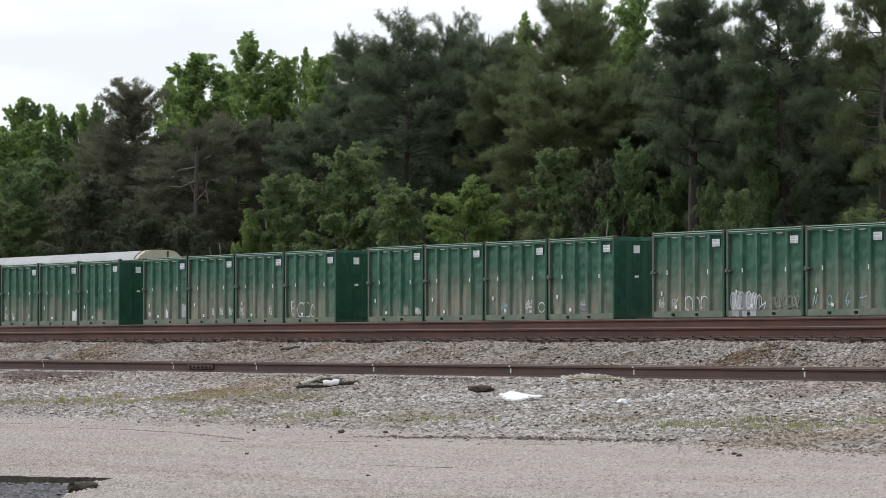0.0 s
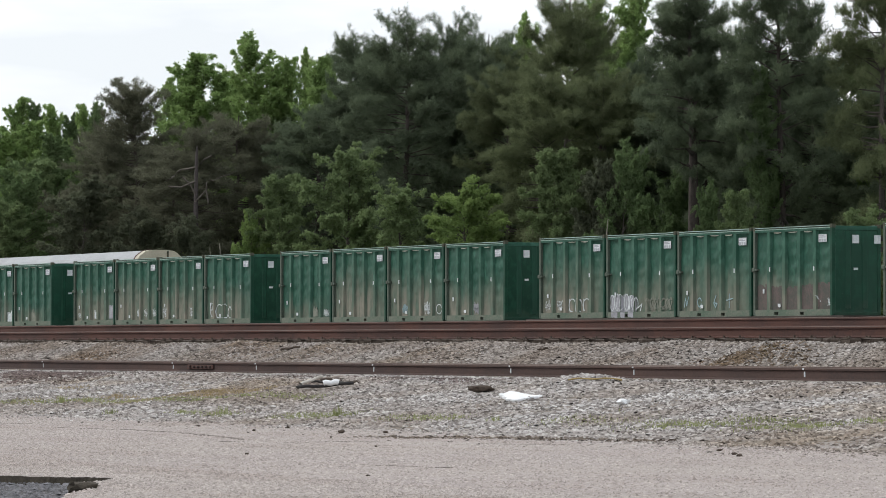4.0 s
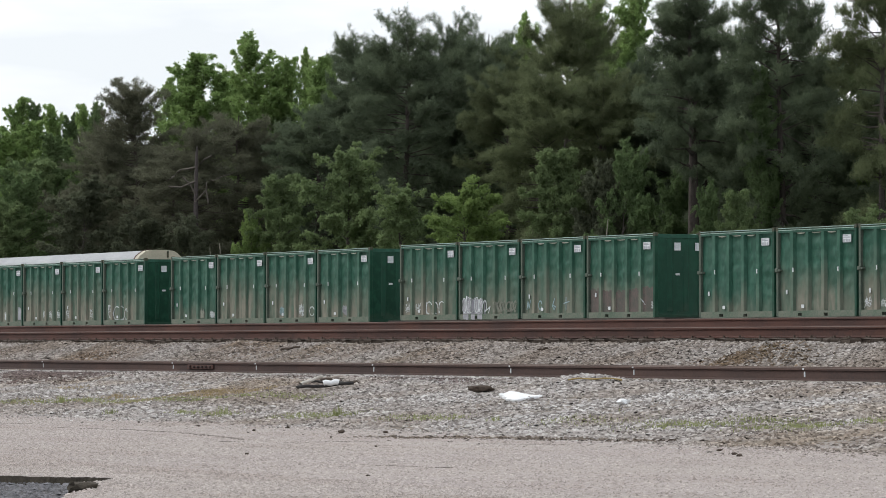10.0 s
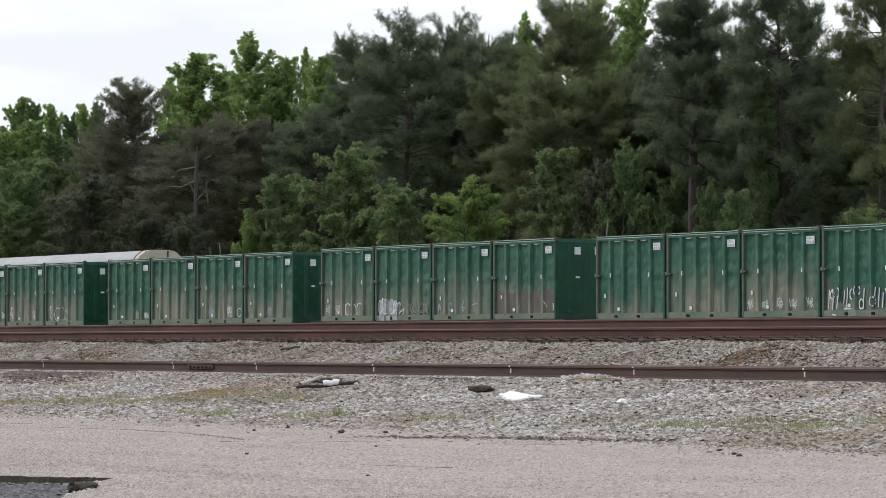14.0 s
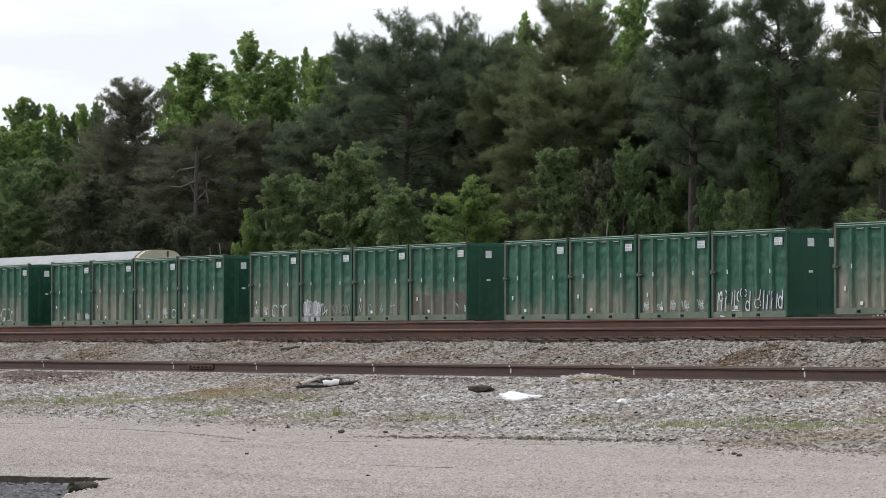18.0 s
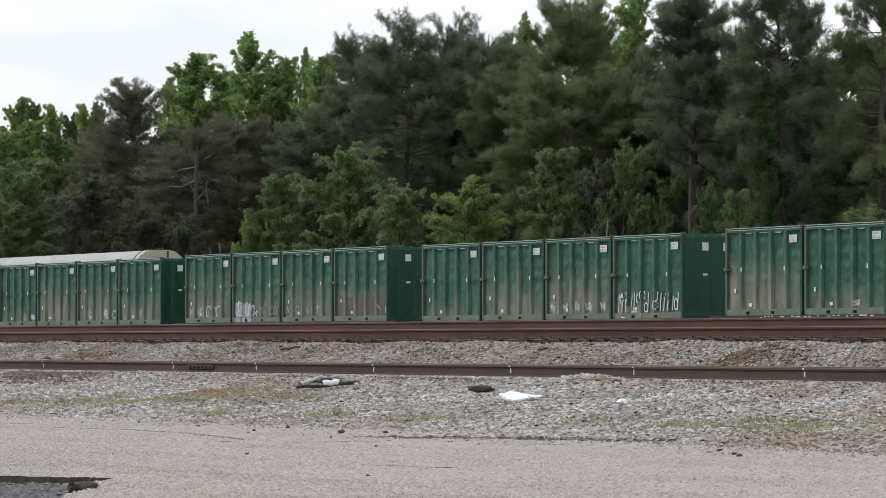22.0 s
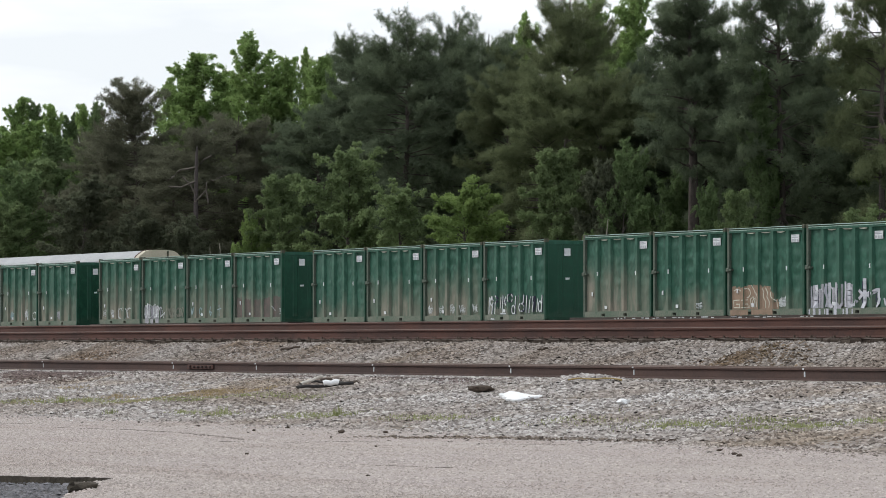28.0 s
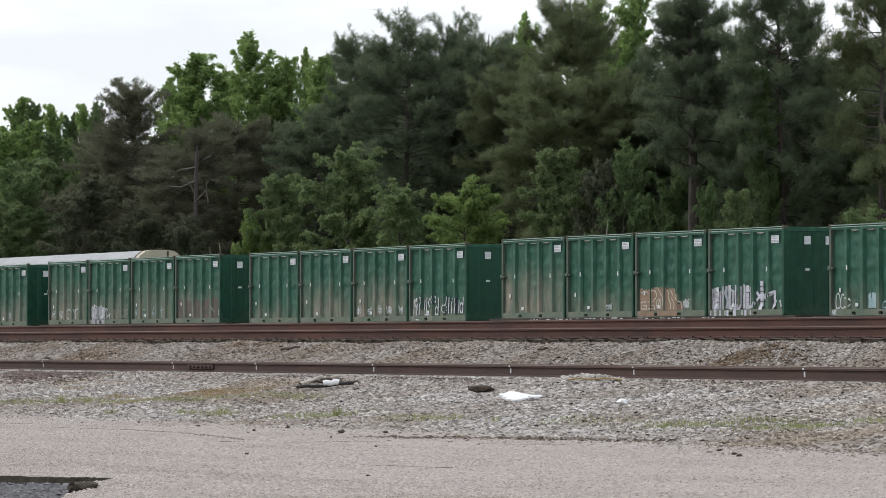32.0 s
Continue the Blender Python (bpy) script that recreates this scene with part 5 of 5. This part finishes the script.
WEEDS = [(-59.9, 25.78, 0.17, GRASS_BLADE, "small green weed growing in the gravel"), (-59.3, 25.99, 0.10, GRASS_BLADE, "small green weed growing in the gravel"),
         (-55.54, 24.75, 0.10, GRASS_BLADE, "low green weed at the road's edge"), (-53.6, 25.06, 0.08, GRASS_BLADE, "low green weed at the road's edge"),
         (-52.33, 25.15, 0.17, GRASS_BLADE, "upright green weed growing in the gravel"), (-48.82, 25.3, 0.19, GRASS_BLADE, "bushy green weed growing in the gravel"),
         (-44.62, 25.53, 0.09, GRASS_BLADE, "small green weed growing in the gravel"), (-59.54, 26.65, 0.12, DRY_GRASS, "brown dried weed standing in the gravel")]


def grass():
    rng = random.Random(12)

    def strips(rows):
        out = []
        for (ax, ay), (bx, by), w, n in rows:
            for _ in range(n):
                q = rng.random()
                out.append((ax + (bx - ax) * q, ay + (by - ay) * q + rng.gauss(0, w)))
        return out

    tagged(arrays("grass", *blades(rng, strips(GREEN_STRIPS), 7, 0.046, 0.14, 0.006), GRASS_BLADE), "thin patchy green grass in the gravel", "grass", kind="stuff")
    tagged(arrays("dry_grass", *blades(rng, strips(DRY_STRIPS), 7, 0.05, 0.12, 0.007), DRY_GRASS), "thin dry straw-coloured grass in the gravel", "grass", kind="stuff")
    for x, y, h, m, label in WEEDS:
        tuft = tagged(new("weed"), label, "weed", "weeds in the gravel")
        arrays("stem_clump", *blades(rng, [(x, y)], 30, h * 0.9, 0.06, 0.007), m, tuft)["kind"] = "stuff"


grass()


def rubble(name, label, x, y, size, material, seed, squash=(1.0, 0.8, 0.6), parent=None, turn=61):
    """A lump: a sphere broken by noise and laid on the ground."""
    bm = bmesh.new()
    bmesh.ops.create_icosphere(bm, subdivisions=2, radius=0.5)
    for v in bm.verts:
        n = v.co.normalized()
        v.co = Vector((n.x * squash[0], n.y * squash[1], n.z * squash[2])) * size * (0.42 + 0.25 * noise.noise(n * 2.1 + Vector((seed, 0, 0))))
    ob = part(name, bm, material, parent)
    low = min(v.co.z for v in ob.data.vertices)
    base = float(height(x, y)) if y > 24.2 else 0.0
    ob.matrix_world = pose(x, y, base - low - 0.006, 0, 0, turn)
    return tagged(ob, label, "debris")


def litter():
    side = Vector((math.cos(TURN), math.sin(TURN), 0))

    def ground_at(p):
        return float(height(p.x, p.y))

    def tube_on(name, label, p, q, r, material, lift=0.0):
        """A slightly bent pipe lying from p to q."""
        p, q = Vector((*p, 0)), Vector((*q, 0))
        v, f = [], []
        pts = []
        for k in range(7):
            s = p.lerp(q, k / 6)
            s.z = ground_at(s) + r + lift + 0.03 + 0.01 * math.sin(k * 1.7)
            pts.append(s)
        tube(v, f, pts, [r] * 7, 10)
        ob = arrays(name, [tuple(a) for a in v], f, material)
        return tagged(ob, label, "debris")

    tube_on("hose", "black rubber hose lying on the ballast", (-54.66, 27.61), (-54.37, 28.49), 0.026, BLACK_RUBBER, 0.01)
    tube_on("hose", "short end of black rubber hose on the ballast", (-55.3, 28.2), (-54.6, 28.5), 0.018, BLACK_RUBBER, 0.01)
    tube_on("pipe", "short white plastic pipe lying on the ballast", (-54.52, 28.02), (-54.40, 28.24), 0.046, WHITE_PLASTIC, 0.03)
    tube_on("stick", "pale weathered stick lying on the ballast", (-54.66, 27.68), (-55.5, 28.5), 0.024, PALE_WOOD, 0.055)
    rubble("wood_scrap", "dark rotten piece of wood on the ballast", -55.5, 28.6, 0.20, ROTTEN_WOOD, 9, (1.3, 0.6, 0.5))
    rubble("wood_scrap", "dark rotten piece of wood on the ballast", -54.9, 28.75, 0.18, ROTTEN_WOOD, 12, (1.5, 0.6, 0.4))
    rubble("wood_block", "dark rotten block of wood on the ballast", -49.3, 27.95, 0.42, ROTTEN_WOOD, 3, (1.15, 0.6, 0.30))
    tube_on("stick", "dark broken stick lying on the ballast bank", (-67.44, 33.72), (-66.9, 33.86), 0.02, ROTTEN_WOOD, -0.01)
    tube_on("stick", "thin dark stick lying on the ballast bank", (-61.5, 34.3), (-60.5, 34.14), 0.018, ROTTEN_WOOD, -0.01)
    tube_on("stick", "short dark stick lying on the ballast bank", (-57.5, 33.79), (-57.33, 33.87), 0.02, ROTTEN_WOOD, -0.01)
    chunk = rubble("asphalt_chunk", "brown broken lump of asphalt in the road's hole", -28.15, 12.30, 0.33, BROKEN_EDGE, 21, (1.0, 0.7, 0.38))
    chunk.location.z -= 0.05
    rubble("white_lump", "small crumpled white plastic on the ballast", -44.1, 27.25, 0.17, WHITE_PLASTIC, 5, (1.2, 0.9, 0.6))
    bm = bmesh.new()
    rng = random.Random(3)
    ring_ = []
    for k in range(40):
        a = math.tau * k / 40
        r = 1 + 0.14 * math.sin(3 * a + 1) + rng.uniform(-0.13, 0.13)
        ring_.append((0.29 * r * math.cos(a), 0.26 * r * math.sin(a) * (1.25 if math.cos(a) < 0 else 0.8)))
    prism(bm, ring_, "z", 0.0, 0.03)
    for v in bm.verts:
        v.co.z += 0.014 * math.sin(v.co.x * 17 + v.co.y * 9) + rng.uniform(-0.006, 0.010)
    sheet = part("plastic_sheet", bm, WHITE_PLASTIC)
    sheet.matrix_world = pose(-47.05, 27.33, ground_at(Vector((-47.05, 27.33, 0))) + 0.022, 9, 0, 61)
    tagged(sheet, "torn flat white plastic sheet lying on the ballast", "litter")
    tube_on("yellow_strap", "faded yellow strap lying on the ballast", (-48.05, 28.74), (-47.3, 29.2), 0.013, YELLOW_STRAP, -0.01)
    for k, (x, y, s) in enumerate(((-43.96, 22.86, 0.15), (-43.69, 23.36, 0.11), (-32.85, 21.7, 0.1), (-33.4, 22.0, 0.09), (-45.8, 22.5, 0.08), (-47.0, 23.6, 0.1), (-48.6, 23.0, 0.08),
                                   (-36.0, 17.6, 0.07), (-29.5, 15.6, 0.06), (-34.6, 22.6, 0.1), (-38.0, 20.2, 0.06), (-51.5, 23.4, 0.07))):
        rubble("clod", "dark clod of earth on the asphalt", x, y, s * 0.68, ROTTEN_WOOD, k * 3.1, (1.1, 0.9, 0.6))


litter()


def hole_floor(x, y):
    return np.full_like(np.asarray(x, float), -0.062)


def road_height(x, y):
    return np.zeros_like(np.asarray(x, float))


stones("hole_gravel", "grey stones in the broken hole of the road", 14000, -33.2, -23, 9.0, 13.4, 0.010, 0.045, 6, z_of=hole_floor, keep=in_hole, look_of=HOLE_STONE)
stones("road_grit", "loose stones scattered along the road's edge", 24000, -66, -28, 21.6, 24.6, 0.010, 0.05, 7, z_of=road_height,
       keep=lambda x, y, r: (r < 0.9 * np.exp(-(24.3 - 0.055 * np.clip(x + 46, 0, 14) - y) * 1.35)))
stones("edge_rubble", "dark crumbled asphalt along the road's edge", 16000, -43.0, -36.0, 21.6, 25.0, 0.015, 0.08, 8, z_of=road_height, look_of=DARK_RUBBLE,
       keep=lambda x, y, r: r < np.clip((x + 42.3) / 1.2, 0, 1) * 0.6 * np.exp(-((y - (22.95 + 0.62 * (x + 41.1) + 0.12 * np.sin(x * 5.1) + 0.1 * np.sin(x * 2.3))) / 0.42) ** 2))


def pebbled_road():
    """Aggregate that stands out of the worn asphalt: thousands of low chips."""
    rng = np.random.default_rng(14)
    n = 80000
    y = np.where(rng.uniform(0, 1, n) < 0.3, np.sqrt(rng.uniform(10.0 ** 2, 15.0 ** 2, n)), np.sqrt(rng.uniform(10.0 ** 2, 24.3 ** 2, n)))
    x = -y * rng.uniform(1.36, 2.46, n)
    ok = ~in_hole(x, y, 0)
    x, y = x[ok], y[ok]
    n = len(x)
    r, h = 0.007 + 0.02 * rng.uniform(0, 1, n) ** 2, rng.uniform(0.003, 0.011, n)
    a = rng.uniform(0, math.tau, n)
    corners = [np.stack([x + r * np.cos(a + k * math.tau / 3), y + r * np.sin(a + k * math.tau / 3), np.full(n, -0.002)], -1) for k in range(3)]
    top = np.stack([x + r * 0.4 * np.cos(a * 3), y + r * 0.4 * np.sin(a * 3), h], -1)
    v = np.stack(corners + [top], 1).reshape(-1, 3)
    f = (np.array([(0, 1, 3), (1, 2, 3), (2, 0, 3)])[None] + 4 * np.arange(n)[:, None, None]).reshape(-1, 3)
    tagged(arrays("road_aggregate", v, f, CHIP), "pale stone chips standing out of the worn asphalt", "asphalt", kind="stuff")


pebbled_road()


def brown_brush():
    rng = random.Random(40)
    brush = tagged(new("dead_brush"), "low dead brown brush growing on the ballast bank", "weed")
    spots = [(rng.gauss(-50.45, 0.22), 33.45 + rng.gauss(0, 0.28)) for _ in range(30)]
    arrays("stem_clump", *blades(rng, spots, 12, 0.05, 0.12, 0.009), BROWN_BRUSH, brush)["kind"] = "stuff"


brown_brush()


def cracks():
    """Shallow worn seams in the asphalt: broad low strips of darker grit."""
    rng = random.Random(21)
    road = bpy.data.objects["road"]
    for run, w in ((((-52.14, 21.45), (-51.4, 21.7)), 0.16), (((-48.92, 20.97), (-47.59, 21.19), (-47.0, 21.3)), 0.12), (((-47.5, 21.36), (-45.3, 21.18), (-43.12, 20.71), (-41.6, 20.3)), 0.17), (((-40.85, 19.62), (-40.96, 19.97)), 0.08),
                   (((-40.25, 20.2), (-40.1, 20.44), (-40.15, 20.88), (-39.8, 21.2)), 0.12), (((-38.45, 21.81), (-37.77, 22.55)), 0.16), (((-28.87, 12.88), (-28.94, 12.99)), 0.04), (((-32.3, 17.02), (-31.16, 17.37)), 0.05)):
        bm = bmesh.new()
        pts = []
        for (ax, ay), (bx, by) in zip(run, run[1:]):
            n = max(4, int(math.hypot(bx - ax, by - ay) / 0.09))
            pts += [(ax + (bx - ax) * k / n + rng.gauss(0, 0.01), ay + (by - ay) * k / n + rng.gauss(0, 0.018)) for k in range(n)]
        pts.append(run[-1])
        for (ax, ay), (bx, by) in zip(pts, pts[1:]):
            if rng.random() < 0.2:
                continue
            d = Vector((by - ay, ax - bx)).normalized() * w * rng.uniform(0.15, 0.9) / 2
            prism(bm, [(ax + d.x, ay + d.y), (ax - d.x, ay - d.y), (bx - d.x, by - d.y), (bx + d.x, by + d.y)], "z", -0.01, 0.003)
        part("crack", bm, SEAM_GRIT, road, "dark worn seam in the asphalt")


cracks()


def soil_share(x, y):
    """How much bare soil shows between the ballast stones beside the near rail."""
    return (1.3 * np.exp(-((x + 68.6) / 2.4) ** 2 - ((y - 29.3) / 1.0) ** 2) + 0.95 * np.exp(-((x + 53.9) / 1.8) ** 2 - ((y - 29.85) / 0.4) ** 2)
            + 0.4 * np.exp(-((x + 59.0) / 3.0) ** 2 - ((y - 29.9) / 0.3) ** 2))


def visible_near(x, y, r):
    return (x > -2.52 * y - 1.5) & (x < -1.33 * y + 1.5)


stones("ballast_front", "grey broken ballast stones before the near rail", 110000, -73, -31, 23.2, 29.98, 0.022, 0.078, 1,
       keep=lambda x, y, r: visible_near(x, y, r) & (r < (0.25 + 0.75 * np.clip((y - 24.0) / 1.2, 0, 1)) * np.clip(1.15 - 1.1 * soil_share(x, y), 0, 1)) & (y > 24.2 - 0.055 * np.clip(x + 46, 0, 14)))
stones("rail_soil", "dark red-brown soil and crumbs beside the near rail", 34000, -72, -51, 27.9, 29.98, 0.018, 0.06, 9, sink=0.14, look_of=SOIL_CRUMB, keep=lambda x, y, r: r < soil_share(x, y))
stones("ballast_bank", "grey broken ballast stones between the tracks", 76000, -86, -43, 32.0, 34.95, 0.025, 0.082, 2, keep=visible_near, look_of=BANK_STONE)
stones("bank_soil", "brown earth and crumbs on the ballast bank", 9000, -52.2, -48.0, 32.6, 34.3, 0.02, 0.07, 10, sink=0.02, look_of=BANK_SOIL,
       keep=lambda x, y, r: r < np.exp(-((x + 50.4) / 0.5) ** 2 - ((y - 33.4) / 0.5) ** 2) + 0.3 * np.exp(-((x + 49.6) / 0.9) ** 2 - ((y - 33.4) / 0.4) ** 2))
stones("ballast_crib", "grey broken ballast stones between the near rails", 6000, -80, -40, 30.2, 31.5, 0.035, 0.09, 3, keep=visible_near)


# ---- what moves ----
OFFSETS = [0.0, 2.6, 5.15, 7.65, 10.11, 12.52, 14.9, 17.24, 19.55, 21.84, 24.09, 26.33, 28.54, 30.73, 32.9, 35.06, 37.2,
           39.33, 41.44, 43.54, 45.63, 47.71, 49.77, 51.82, 53.86, 55.88, 57.89, 59.87, 61.84, 63.8, 65.72, 67.63, 69.5]


def motions():
    """The train rolls towards -x, slowing a little."""
    for ob, m in FLEET:
        walk(ob, [(float(t), Matrix.Translation((-d, 0, 0)) @ m) for t, d in enumerate(OFFSETS)])
        for axle in ob.children_recursive:
            if axle.name.startswith("wheelset"):
                x, y, z = axle.location
                turns = [(0.2 * k, -math.degrees(np.interp(0.2 * k, range(33), OFFSETS) / 0.42)) for k in range(161)]
                walk(axle, [(t, pose(x, y, z, 0, a, 0)) for t, a in turns])


motions()
